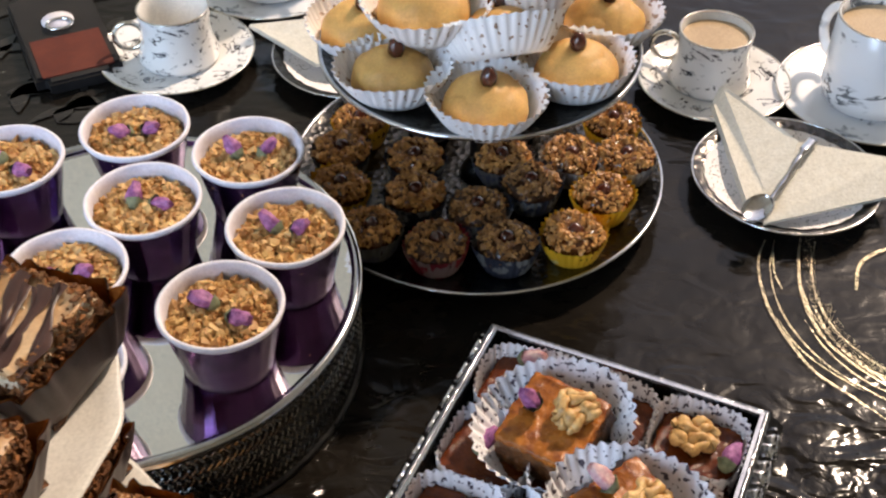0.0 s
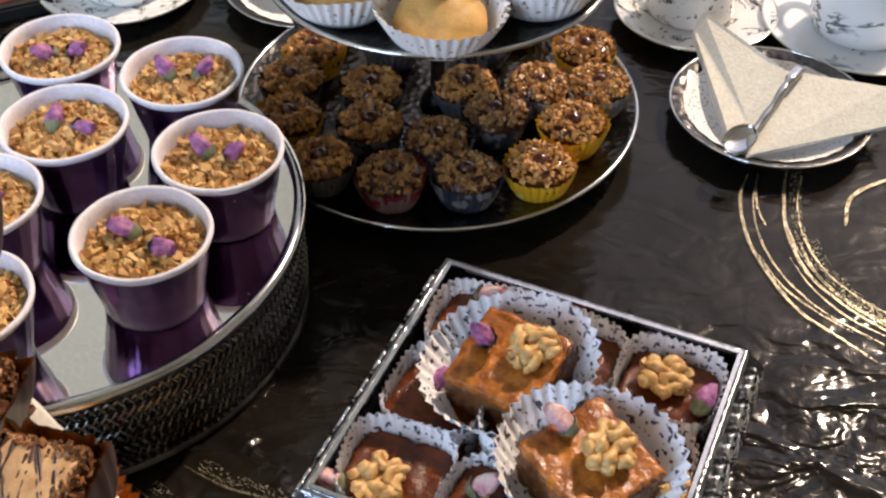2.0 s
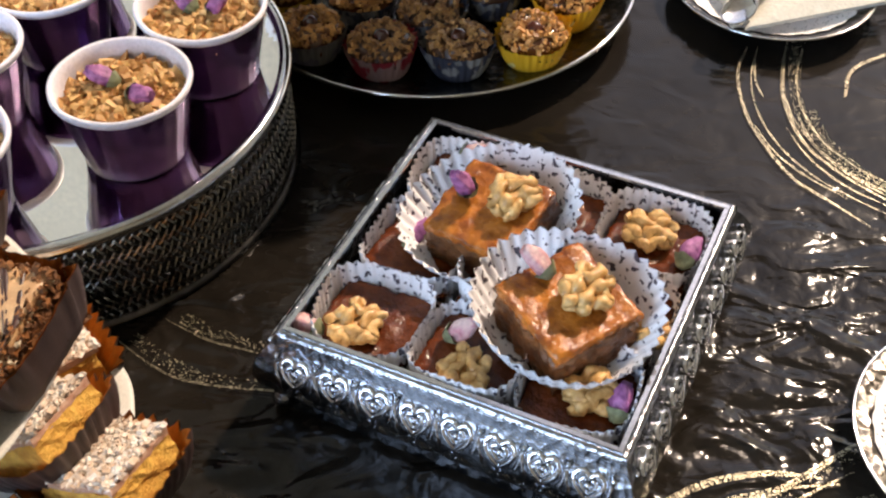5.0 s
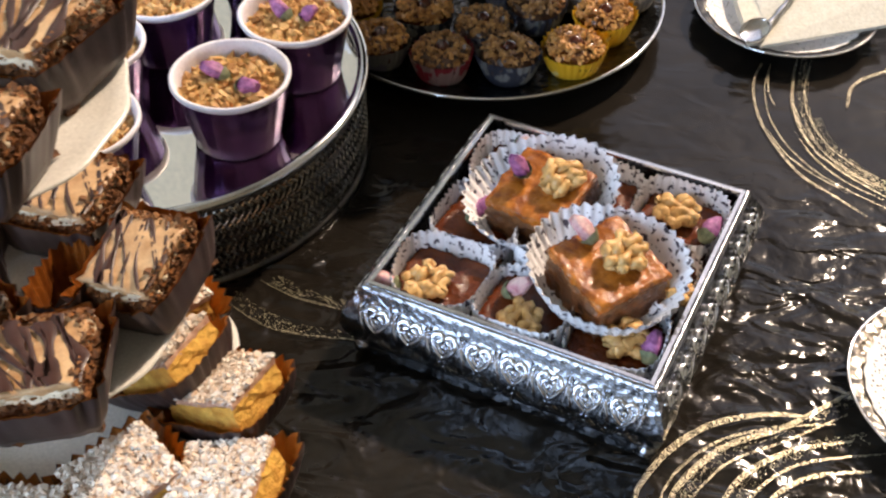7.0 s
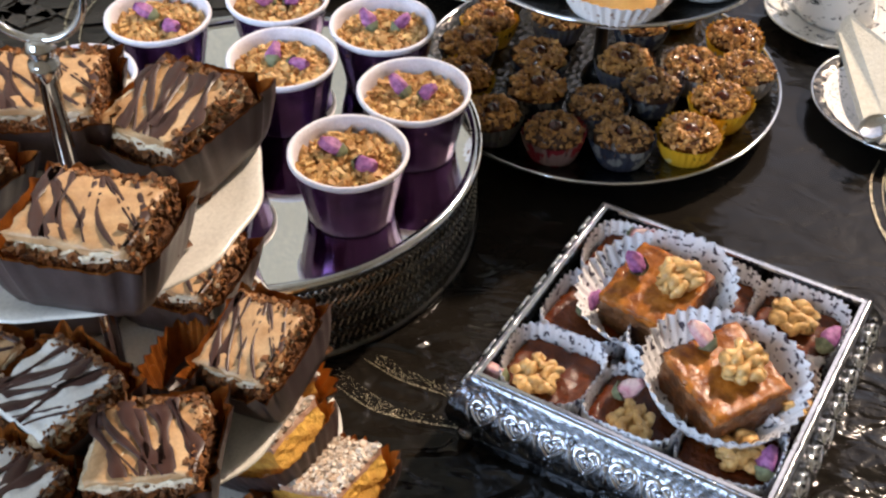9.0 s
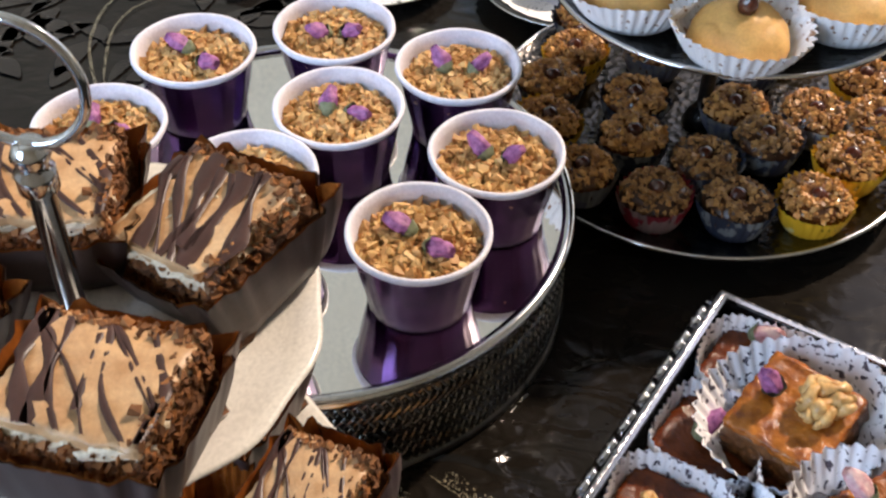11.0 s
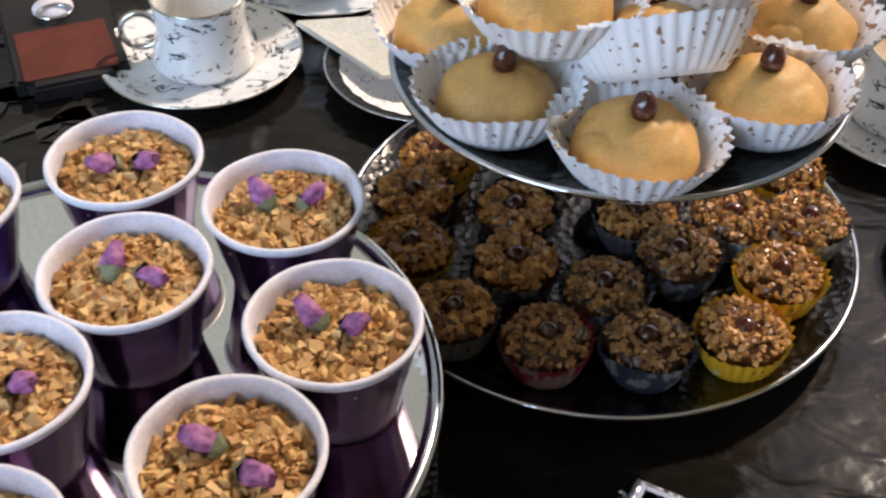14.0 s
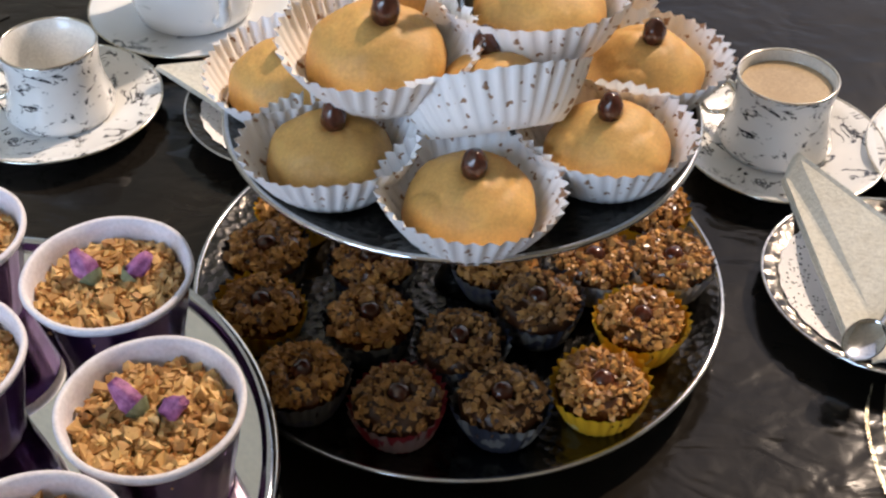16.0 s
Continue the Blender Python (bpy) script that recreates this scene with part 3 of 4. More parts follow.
def add_bud(parent, m, length=0.013, pink=False, seed=0):
    """A dried rosebud: wrapped petals and a green calyx."""
    prof = [(0.0, 0.0), (0.18, 0.05), (0.29, 0.20), (0.33, 0.42), (0.29, 0.66), (0.21, 0.86), (0.15, 1.0), (0.10, 0.90), (0.07, 0.97), (0.0, 0.88)]
    n = 18
    bm = lathe([(r * 0.84 * length, z * length) for r, z in prof], n, lambda a, k: 1 + 0.20 * math.cos(3 * a + k * 0.9 + seed) + 0.11 * math.cos(5 * a - k * 0.7))
    ob = smooth(part("rosebud", bm, M_PETAL_PINK if pink else M_PETAL, parent, "dried pink rosebud" if pink else "dried purple rosebud"))
    ob.matrix_local = m
    bm = lathe([(0.0, -0.12 * length), (0.16 * length, -0.08 * length), (0.25 * length, 0.06 * length), (0.31 * length, 0.16 * length), (0.33 * length, 0.22 * length)], 20, lambda a, k: 1 + 0.12 * k * 0.25 * math.cos(5 * a))
    smooth(part("calyx", bm, M_CALYX, ob))
    return ob


def join(forms):
    """Several forms as one mesh."""
    vs, fs = [], []
    for f in forms:
        base = len(vs)
        f.verts.index_update()
        vs += [tuple(v.co) for v in f.verts]
        fs += [tuple(base + v.index for v in q.verts) for q in f.faces]
        f.free()
    return vs, fs


def walnut_mesh(seed):
    """A kernel half: curled folds over a thin base, split by a groove."""
    rnd = random.Random(seed)
    forms = [ovoid(0.0150, 0.0095, 0.0040, 3, 0.2, seed)]
    for side in (-1, 1):
        for row, (y, h, span) in enumerate(((0.0042, 0.0058, 0.0150), (0.0098, 0.0036, 0.0120))):
            amp, ph, waves = rnd.uniform(0.0020, 0.0030), rnd.uniform(0, 6), rnd.uniform(1.1, 1.7)
            pts, r = [], []
            for i in range(21):
                f = i / 20
                a = ph + f * waves * 6.283
                pts.append((-span + 2 * span * f + 0.0012 * math.cos(a), side * (y * (1 - 0.40 * (2 * f - 1) ** 2) + amp * math.sin(a)), h * (1 - 0.5 * (2 * f - 1) ** 2) + 0.0014 * math.sin(2 * a)))
                r.append((0.0033 + 0.0009 * math.sin(a * 2.3)) * (0.55 if i in (0, 20) else 1))
            forms.append(tube(pts, r, 8))
    vs, fs = join(forms)
    out = []
    for v in vs:
        p = Vector(v)
        out.append(tuple(p + noise.noise_vector(p * 230 + Vector((seed, 0, 0))) * 0.0020))
    return out, fs


def add_walnut(parent, m, seed=0):
    ob = smooth(part("walnut", walnut_mesh(seed), M_WALNUT, parent, "shelled walnut half"))
    ob.matrix_local = m @ Matrix.Scale(0.88, 4)
    return ob


# ---- mirrored tray with the purple dessert cups ----
TRAY = (-0.1605, 0.1785)
TZ = 0.0635
tray = thing("mirror_tray", pose(*TRAY, 0), "round mirrored tray with a dark metal lattice side", "tray")
R = 0.1465
smooth(part("mirror", lathe([(0, TZ - 0.003), (R - 0.004, TZ - 0.003), (R - 0.004, TZ), (0, TZ)], 128), M_MIRROR, tray, "mirror glass top")).data.polygons.foreach_set("use_smooth", [False] * (128 * 3))
smooth(part("rim", lathe([(R - 0.0045, TZ - 0.004), (R - 0.0045, TZ + 0.0022), (R - 0.002, TZ + 0.004), (R + 0.0015, TZ + 0.0035), (R + 0.003, TZ), (R + 0.0015, TZ - 0.004), (R - 0.0045, TZ - 0.004)], 128), M_CHROME, tray, "polished silver rim"))
bm = lathe([(R - 0.004, TZ - 0.005), (R - 0.007, 0.004), (R - 0.009, 0.0)], 96)
part("drum", bm, M_GUNMETAL, tray, "dark metal drum behind the lattice")


def lattice(r0, z0, z1, count, turn, wire):
    vs, fs = [], []
    steps = 14
    for d in (1, -1):
        for k in range(count):
            base = len(vs)
            for s in range(steps + 1):
                f = s / steps
                a = 2 * math.pi * k / count + d * turn * f
                weave = 0.0009 * math.sin(math.pi * f * turn / (math.pi / count) + (0 if d > 0 else math.pi))
                z = z0 + (z1 - z0) * f
                r = r0 + weave
                tang = Vector((-math.sin(a), math.cos(a), 0)) * d
                out = Vector((math.cos(a), math.sin(a), 0))
                wid = (Vector((0, 0, 1)) * 0.7 - tang * 0.7) * wire
                p = out * r + Vector((0, 0, z))
                vs += [tuple(p - wid), tuple(p + out * wire), tuple(p + wid)]
            for s in range(steps):
                b = base + 3 * s
                fs += [(b, b + 1, b + 4, b + 3), (b + 1, b + 2, b + 5, b + 4)]
    return vs, fs


part("lattice", lattice(R - 0.0015, 0.003, TZ - 0.004, 190, 0.30, 0.0008), M_MESH, tray, "woven dark metal lattice")
smooth(part("foot_ring", lathe([(R - 0.009, 0.0), (R + 0.001, 0.0), (R + 0.0015, 0.003), (R - 0.003, 0.005), (R - 0.009, 0.0)], 96), M_GUNMETAL, tray))


def dessert_cup(seed):
    h, rb, rt = 0.0455, 0.0265, 0.0345
    cup = thing("dessert_cup", pose(0, 0, 0), "purple foil dessert cup topped with chopped nuts and dried rosebuds", "dessert cup", "purple dessert cups")
    n = 120
    flute = lambda a, k: 1 + 0.005 * math.cos(24 * a) * (1 if k < 7 else 0)
    bm = lathe([(0, 0.001), (rb * 0.93, 0.001), (rb * 0.97, 0.0), (rb, 0.0015), (rb * 1.04, 0.010), (rb + (rt - rb) * 0.55, 0.025), (rt * 0.985, h - 0.003), (rt, h - 0.001)], n, flute)
    smooth(part("body", bm, M_PURPLE, cup, "metallic purple foil"))
    bm = lathe([(rt * 0.985, h - 0.004), (rt + 0.0008, h - 0.0028), (rt + 0.0016, h - 0.0008), (rt + 0.0014, h + 0.0008), (rt + 0.0002, h + 0.0013), (rt - 0.0010, h + 0.0006), (rt - 0.0022, h - 0.004), (rt - 0.0034, h - 0.0135)], 72, lambda a, k: 1 + 0.004 * math.sin(3 * a + seed) + 0.004 * math.sin(7 * a + 2 * seed))
    smooth(part("rim", bm, M_RIM, cup, "rolled white card rim"))
    rnd = random.Random(seed)
    bm = lathe([(0, h - 0.0105), (rt * 0.5, h - 0.0108), (rt - 0.0035, h - 0.0120)], 40)
    part("filling", bm, M_PUDDING, cup)
    pts = []
    for _ in range(950):
        r, a = (rt - 0.0048) * math.sqrt(rnd.random()), rnd.uniform(0, 6.283)
        pts.append((r * math.cos(a), r * math.sin(a), h - 0.0098 + 0.0038 * (1 - (r / rt) ** 2) + rnd.uniform(-0.0018, 0.0012) + 0.0010 * noise.noise(Vector((math.cos(a) * r * 160, math.sin(a) * r * 160, seed)))))
    tagged(part("nut_topping", chips(pts, 0.0008, 0.0033, seed, 1.0), M_NUT, cup, "chopped toasted nuts"), kind="stuff")
    for k, (bx, by) in enumerate(((-0.0045, 0.001), (0.0045, 0.0012))):
        m = pose(bx + rnd.uniform(-0.002, 0.002), by + rnd.uniform(-0.003, 0.003), h - 0.0048, rnd.uniform(-60, 20), (-62 if k == 0 else 58) + rnd.uniform(-24, 24), rnd.uniform(-60, 60))
        add_bud(cup, m, rnd.uniform(0.0140, 0.0175), seed=seed + k)
    return cup


CUPS = [(-0.2393, 0.2451), (-0.1645, 0.2802), (-0.0868, 0.2549), (-0.1454, 0.2058), (-0.0557, 0.1815), (-0.0857, 0.1145), (-0.1787, 0.1423), (-0.1649, 0.0672), (-0.2675, 0.1689)]
cup_kinds = [dessert_cup(s) for s in (1, 2, 3, 4, 5)]
for k, (x, y) in enumerate(CUPS):
    m = pose(x, y, TZ + 0.0002, 0, 0, (k * 37) % 61 - 30)
    if k < 5:
        cup_kinds[k].matrix_world = m
    else:
        copy_thing(cup_kinds[k % 5], m)

# ---- two-tier silver stand ----
AX, AY = 0.0635, 0.3520
LZ, UZ = 0.018, 0.130
tier = thing("tiered_stand", pose(AX, AY, 0), "two-tier hammered silver serving stand", "serving stand")


def dish_profile(r, z, lip=0.004):
    return [(0, z - 0.0012), (r * 0.82, z - 0.0012), (r * 0.93, z + lip * 0.3 - 0.001), (r - 0.001, z + lip - 0.001), (r + 0.0008, z + lip), (r, z + lip + 0.0012), (r - 0.002, z + lip + 0.0008), (r * 0.92, z + lip * 0.3 + 0.0012), (r * 0.82, z), (0, z)]


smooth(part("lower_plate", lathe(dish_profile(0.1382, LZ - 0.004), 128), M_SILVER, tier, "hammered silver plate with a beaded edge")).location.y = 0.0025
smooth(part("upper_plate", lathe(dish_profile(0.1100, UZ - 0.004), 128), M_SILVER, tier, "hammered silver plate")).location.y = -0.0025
for r, z, shift in ((0.1382, LZ, 0.0025), (0.1100, UZ, -0.0025)):
    ring = [(r * math.cos(2 * math.pi * j / 160), r * math.sin(2 * math.pi * j / 160), z + 0.0004) for j in range(160)]
    smooth(part("edge", tube(ring, 0.0016, 8, closed=True), M_CHROME, tier, "bright polished edge")).location.y = shift
smooth(part("pole", lathe([(0, LZ - 0.006), (0.014, LZ - 0.006), (0.010, LZ + 0.004), (0.005, LZ + 0.012), (0.0045, 0.06), (0.007, 0.07), (0.0045, 0.08), (0.0045, UZ - 0.012), (0.012, UZ - 0.006), (0.012, UZ - 0.003), (0.004, UZ + 0.004), (0.004, UZ + 0.10), (0, UZ + 0.102)], 24), M_GUNMETAL, tier, "dark turned pole"))
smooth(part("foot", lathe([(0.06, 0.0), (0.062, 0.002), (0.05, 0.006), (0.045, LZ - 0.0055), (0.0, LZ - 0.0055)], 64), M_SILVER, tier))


def praline(seed, case_material, colour, dark=False):
    t = thing("praline", pose(0, 0, 0), f"{'dark chocolate' if dark else 'caramel'} nut praline in a fluted {colour} paper case", "praline", "pralines on the lower plate")
    smooth(part("paper_case", pleated(0.0165, 0.0232, 0.0195, 28, 0.045, seed=seed, scallop=0.0012), case_material, t, f"fluted {colour} paper case"))
    hollow = lambda d: 0.0112 * math.exp(-((d / 0.0080) ** 2))
    bm = ovoid(0.0202, 0.0202, 0.0150, 4, 0.10, seed)
    for v in bm.verts:
        if v.co.z < -0.012:
            v.co.z = -0.012
        d = math.hypot(v.co.x, v.co.y)
        if v.co.z > 0:
            v.co.z -= hollow(d)
        v.co.z += 0.0145 + 0.0006 * noise.noise(v.co * 420)
    smooth(part("core", bm, M_TRUFFLE if dark else M_CARAMEL_DARK, t, "dark chocolate" if dark else "glossy dark caramel"))
    rnd = random.Random(seed)
    pts = []
    for _ in range(300 if dark else 400):
        r, a = 0.0204 * math.sqrt(rnd.uniform(0.05, 1)), rnd.uniform(0, 6.283)
        z = 0.0145 + 0.0150 * math.sqrt(max(0.03, 1 - (r / 0.0212) ** 2)) - hollow(r)
        pts.append((r * math.cos(a), r * math.sin(a), z + rnd.uniform(-0.0006, 0.0008)))
    tagged(part("nut_coating", chips(pts, 0.0008, 0.0025, seed), M_NUT_PALE if dark else M_PRALINE, t, "chopped pale nuts" if dark else "chopped praline nuts"), kind="stuff")
    hz = smooth(part("hazelnut", ovoid(0.0060, 0.0056, 0.0058, 3, 0.1, seed), M_HAZEL, t, "whole dark hazelnut"))
    hz.location = (0.0, 0.001, 0.0222)
    return t


kinds = {"y": (M_YELLOW, "yellow"), "r": (M_RED, "red and white"), "n": (M_NAVY, "navy patterned"), "g": (M_GREYCASE, "grey patterned"), "a": (M_PALECASE, "pale translucent"), "d": (M_NAVY, "navy striped")}
made = {}
PRALINES = [(-0.0370, 0.3500, "n"), (0.0180, 0.3410, "n"), (0.0830, 0.3420, "g"), (0.1340, 0.3440, "a"), (0.1740, 0.3440, "a"), (0.1680, 0.3880, "y"), (-0.0360, 0.3080, "y"), (0.0190, 0.3000, "n"),
            (0.0635, 0.2840, "d"), (0.1030, 0.3125, "d"), (0.1530, 0.3000, "y"), (0.1285, 0.2570, "y"), (-0.0120, 0.2620, "g"), (0.0340, 0.2470, "r"), (0.0822, 0.2475, "d"), (-0.0244, 0.3880, "y"),
            (-0.02, 0.432, "n"), (0.03, 0.455, "g"), (0.08, 0.46, "n"), (0.125, 0.44, "y"), (0.03, 0.40, "g"), (0.095, 0.40, "n")]
for k, (x, y, c) in enumerate(PRALINES):
    m = pose(x, y + 0.004, LZ - 0.0035, 0, 0, k * 53)
    if c not in made:
        made[c] = praline(k + 1, *kinds[c], dark=c in "rd")
        made[c].matrix_world = m
    else:
        copy_thing(made[c], m)


def shortbread(seed):
    t = thing("shortbread", pose(0, 0, 0), "domed shortbread with a hazelnut in a white fluted case", "shortbread", "shortbreads on the upper plate")
    smooth(part("paper_case", pleated(0.0262, 0.0392, 0.0220, 38, 0.036, seed=seed, scallop=0.0007), M_WHITE_CASE, t, "white fluted case with gold flecks"))
    bm = ovoid(0.0276, 0.0276, 0.0246, 5, 0.08, seed, 1.6)
    for v in bm.verts:
        d = math.hypot(v.co.x, v.co.y + 0.002)
        if v.co.z > 0:
            v.co.z *= 1.0 - 0.10 * min(1.0, d / 0.016)
            v.co.z -= 0.0042 * math.exp(-((d / 0.0058) ** 2))
            fold = noise.noise(Vector((v.co.x * 60, v.co.y * 60, seed * 3.1)))
            v.co.z -= 0.0011 * math.exp(-((fold / 0.05) ** 2)) * min(1.0, d / 0.008)
        v.co.z = max(v.co.z, -0.0075) + 0.0078 + 0.0005 * noise.noise(v.co * 150)
    smooth(part("biscuit", bm, M_COOKIE, t, "pale golden domed biscuit"))
    hz = smooth(part("hazelnut", ovoid(0.0055, 0.0053, 0.0082, 3, 0.12, seed), M_HAZEL, t, "glossy dark hazelnut"))
    hz.location = (0.001, -0.002, 0.0322)
    return t


BISCUITS = [(0.0655, 0.2675, -0.001, 0, 0, 0), (0.0055, 0.2975, 0, -3, 2, 40), (0.1265, 0.304, 0, -4, -3, -40), (-0.018, 0.356, 0, 0, 0, 90), (0.150, 0.366, 0, 0, 0, 70), (0.015, 0.415, 0, 0, 0, 130), (0.067, 0.436, 0, 0, 0, 160), (0.122, 0.418, 0, 0, 0, 200),
            (0.0770, 0.3070, 0.0190, -34, -10, 10), (0.0255, 0.3260, 0.0330, 2, 4, 60), (0.098, 0.3560, 0.0340, -6, -6, -30), (0.05, 0.39, 0.034, 10, 0, 100)]
b_kinds = [shortbread(s) for s in (3, 8)]
for k, (x, y, z, rx, ry, rz) in enumerate(BISCUITS):
    m = pose(x, y, UZ - 0.003 + z, rx, ry, 0) @ pose(0, 0, 0, 0, 0, rz * 0.4) @ Matrix.Scale(1.12 if z > 0.01 else 1.0, 4)
    if k < 2:
        b_kinds[k].matrix_world = m
    else:
        copy_thing(b_kinds[k % 2], m)

# ---- embossed silver box with pastries ----
BOX = pose(0.1123, 0.0416, 0, 0, 0, -24.0)
SIDE, BH = 0.166, 0.0535
silver_box = thing("silver_box", BOX, "open square silver box with embossed sides", "serving box")
hs = SIDE / 2
part("floor_panel", box(-hs, -hs, 0.008, hs, hs, 0.0105), M_SILVER, silver_box)


def side_panel():
    """One embossed side: a bellied wall, medallions, S-shaped leaves and rope edges."""
    bm = bmesh.new()
    prof = [(0.0, BH), (0.0015, BH + 0.0006), (0.0032, BH - 0.0005), (0.0035, BH - 0.004), (0.0075, BH - 0.010), (0.0115, BH - 0.018), (0.0125, BH - 0.026), (0.0105, BH - 0.034), (0.0065, BH - 0.041), (0.0055, BH - 0.045), (0.0075, 0.005), (0.006, 0.003), (0.0, 0.003), (0.0, BH)]
    n = 36
    rows = []
    for o, z in prof:
        rows.append([bm.verts.new((-(hs + o) + 2 * (hs + o) * i / n, -hs - o, z)) for i in range(n + 1)])
    for a, b in zip(rows, rows[1:]):
        for i in range(n):
            bm.faces.new((a[i], a[i + 1], b[i + 1], b[i]))
    return bm


def side_relief():
    """Raised hearts, leaves and bead rows of one side."""
    def lay(x, z):
        d = BH - z
        o = 0.0035 + 0.0090 * math.sin(min(1.0, max(0.0, (d - 0.004) / 0.040)) * math.pi) ** 0.8
        return (x, -hs - o + 0.0008, z)

    def knob(x, z, r, rz=None):
        f = ovoid(r, r * 0.9, rz or r, 1)
        bmesh.ops.translate(f, verts=f.verts[:], vec=lay(x, z))
        return f

    forms = []
    count = 8
    step = SIDE / count
    for i in range(count):
        x = -hs + step * (i + 0.5)
        zc = BH - 0.0165
        for scale, r in ((1.0, 0.0017), (0.52, 0.0013)):
            pts = []
            for j in range(22):
                a = 2 * math.pi * j / 22
                hx = math.sin(a) ** 3 * 0.0072 * scale
                hz = (13 * math.cos(a) - 5 * math.cos(2 * a) - 2 * math.cos(3 * a) - math.cos(4 * a)) / 16 * 0.0088 * scale
                pts.append(lay(x + hx, zc + hz))
            forms.append(tube(pts, r, 6, closed=True))
        forms.append(knob(x, zc, 0.0020, 0.0028))
        for sgn in (-1, 1):
            forms.append(tube([lay(x + sgn * (0.0018 + 0.0080 * f ** 1.4), zc - 0.0095 - 0.0150 * f) for f in (0, 0.2, 0.4, 0.6, 0.8, 1.0)], [0.0016, 0.0022, 0.0024, 0.0021, 0.0016, 0.0009], 6))
            forms.append(tube([lay(x + sgn * (0.0088 + 0.0014 * math.sin(f * 6)), zc + 0.0085 - 0.024 * f) for f in (0, 0.2, 0.4, 0.6, 0.8, 1.0)], [0.0010, 0.0016, 0.0013, 0.0017, 0.0014, 0.0008], 6))
        forms.append(knob(x, zc - 0.0165, 0.0018, 0.0030))
        forms.append(knob(x, zc - 0.0225, 0.0014, 0.0020))
        for q in (0.5, -0.5):
            forms.append(knob(x + q * step, zc + 0.0060, 0.0017))
            forms.append(knob(x + q * step, zc - 0.0200, 0.0018, 0.0026))
    for j in range(76):
        x = -hs + SIDE * (j + 0.5) / 76
        forms.append(knob(x, BH - 0.0016, 0.0012))
        forms.append(knob(x, 0.0065, 0.0013))
    return join(forms)


for k in range(4):
    p = smooth(part("side_panel", side_panel(), M_EMBOSS, silver_box, "embossed silver side with medallions"))
    p.matrix_local = pose(0, 0, 0, 0, 0, 90 * k)
    tagged(smooth(part("relief", side_relief(), M_RELIEF, p, "raised heart and leaf ornament")), kind="stuff")
for k in range(4):
    lip = part("lip", box(-hs, -hs, BH - 0.001, hs - 0.0025, -hs + 0.0022, BH + 0.0011), M_CHROME, silver_box, "polished top edge")
    lip.matrix_local = pose(0, 0, 0, 0, 0, 90 * k)
    ft = smooth(part("foot", ovoid(0.006, 0.006, 0.006, 2), M_EMBOSS, silver_box))
    ft.matrix_local = pose(0, 0, 0, 0, 0, 90 * k) @ pose(-hs - 0.003, -hs - 0.003, 0.006)


def honey_square(seed, size=0.042, thick=0.026, case=(0.031, 0.040, 0.026), label="honey-soaked pastry square with a walnut in a white lace case", crust=None, walnut=None, bud=None, pink=True, twist=0):
    t = thing("honey_square", pose(0, 0, 0), label, "pastry", "pastry squares in the silver box")
    smooth(part("paper_case", pleated(case[0], case[1], case[2], 40, 0.028, power=3.2 if crust else 2.25, seed=seed, scallop=0.0008), M_LACE_CASE, t, "white fluted lace paper case"))
    spin = Matrix.Rotation(radians(twist), 3, "Z")
    bm = rough_block(size, size, thick * 0.88, seed, 0.0022, 17, 0.05, 290, 0.5)
    bmesh.ops.rotate(bm, verts=bm.verts[:], cent=(0, 0, 0), matrix=spin)
    bmesh.ops.translate(bm, verts=bm.verts[:], vec=(0, 0, 0.001))
    smooth(part("pastry", bm, M_PASTRY, t, "dark layered pastry"))
    bm = rough_block(size * 0.985, size * 0.985, thick * 0.17, seed + 9, 0.0012, 21, 0.04, 330, 0.5)
    bmesh.ops.rotate(bm, verts=bm.verts[:], cent=(0, 0, 0), matrix=spin)
    for v in bm.verts:
        v.co.z += thick * 0.85 + 0.0012 * noise.noise(v.co * 75 + Vector((seed, 0, 0)))
    smooth(part("crust", bm, crust or M_BAKLAVA, t, "glossy dark syrup crust" if crust else "glossy amber crust"))
    if walnut:
        add_walnut(t, pose(walnut[0], walnut[1], thick + 0.0045, *walnut[2:]), seed)
    if bud:
        add_bud(t, pose(bud[0], bud[1], thick + 0.004, *bud[2:]), 0.0175, pink, seed)
    return t


G = 0.0525
LOWER = [
    (-G, -G, 11, (-0.0055, -0.0070, 14, 0, 60), (-0.0200, -0.0160, 0, -70, 0), True),
    (0.0, -G, 12, (0.0020, -0.0130, 0, 0, 100), (-0.0150, 0.0050, -20, 50, 0), True),
    (G, -G, 13, (0.0060, 0.0010, 20, 0, 20), (0.0200, -0.0085, -60, 0, 0), False),
    (-G, 0.0, 14, None, (-0.0060, -0.0020, -50, 30, 0), False),
    (0.0, 0.0, 15, None, None, False),
    (G, 0.0, 16, (0.0215, -0.0070, 0, 30, 70), None, False),
    (-G, G, 17, None, (-0.0090, 0.0220, 0, 60, 0), True),
    (0.0, G, 18, None, None, False),
    (G, G, 19, (-0.0030, 0.0050, 10, 0, 10), (0.0185, -0.0090, -70, 40, 0), False),
]
for u, v, seed, wn_, bd, pk in LOWER:
    t = honey_square(seed, 0.0480, 0.029, (0.0238, 0.0268, 0.0415), "dark honey-soaked pastry square in a white lace case", M_DARK_CRUST, wn_, bd, pk)
    t.matrix_world = BOX @ pose(u, v, 0.011, 0, 0, (seed * 31) % 9 - 4)
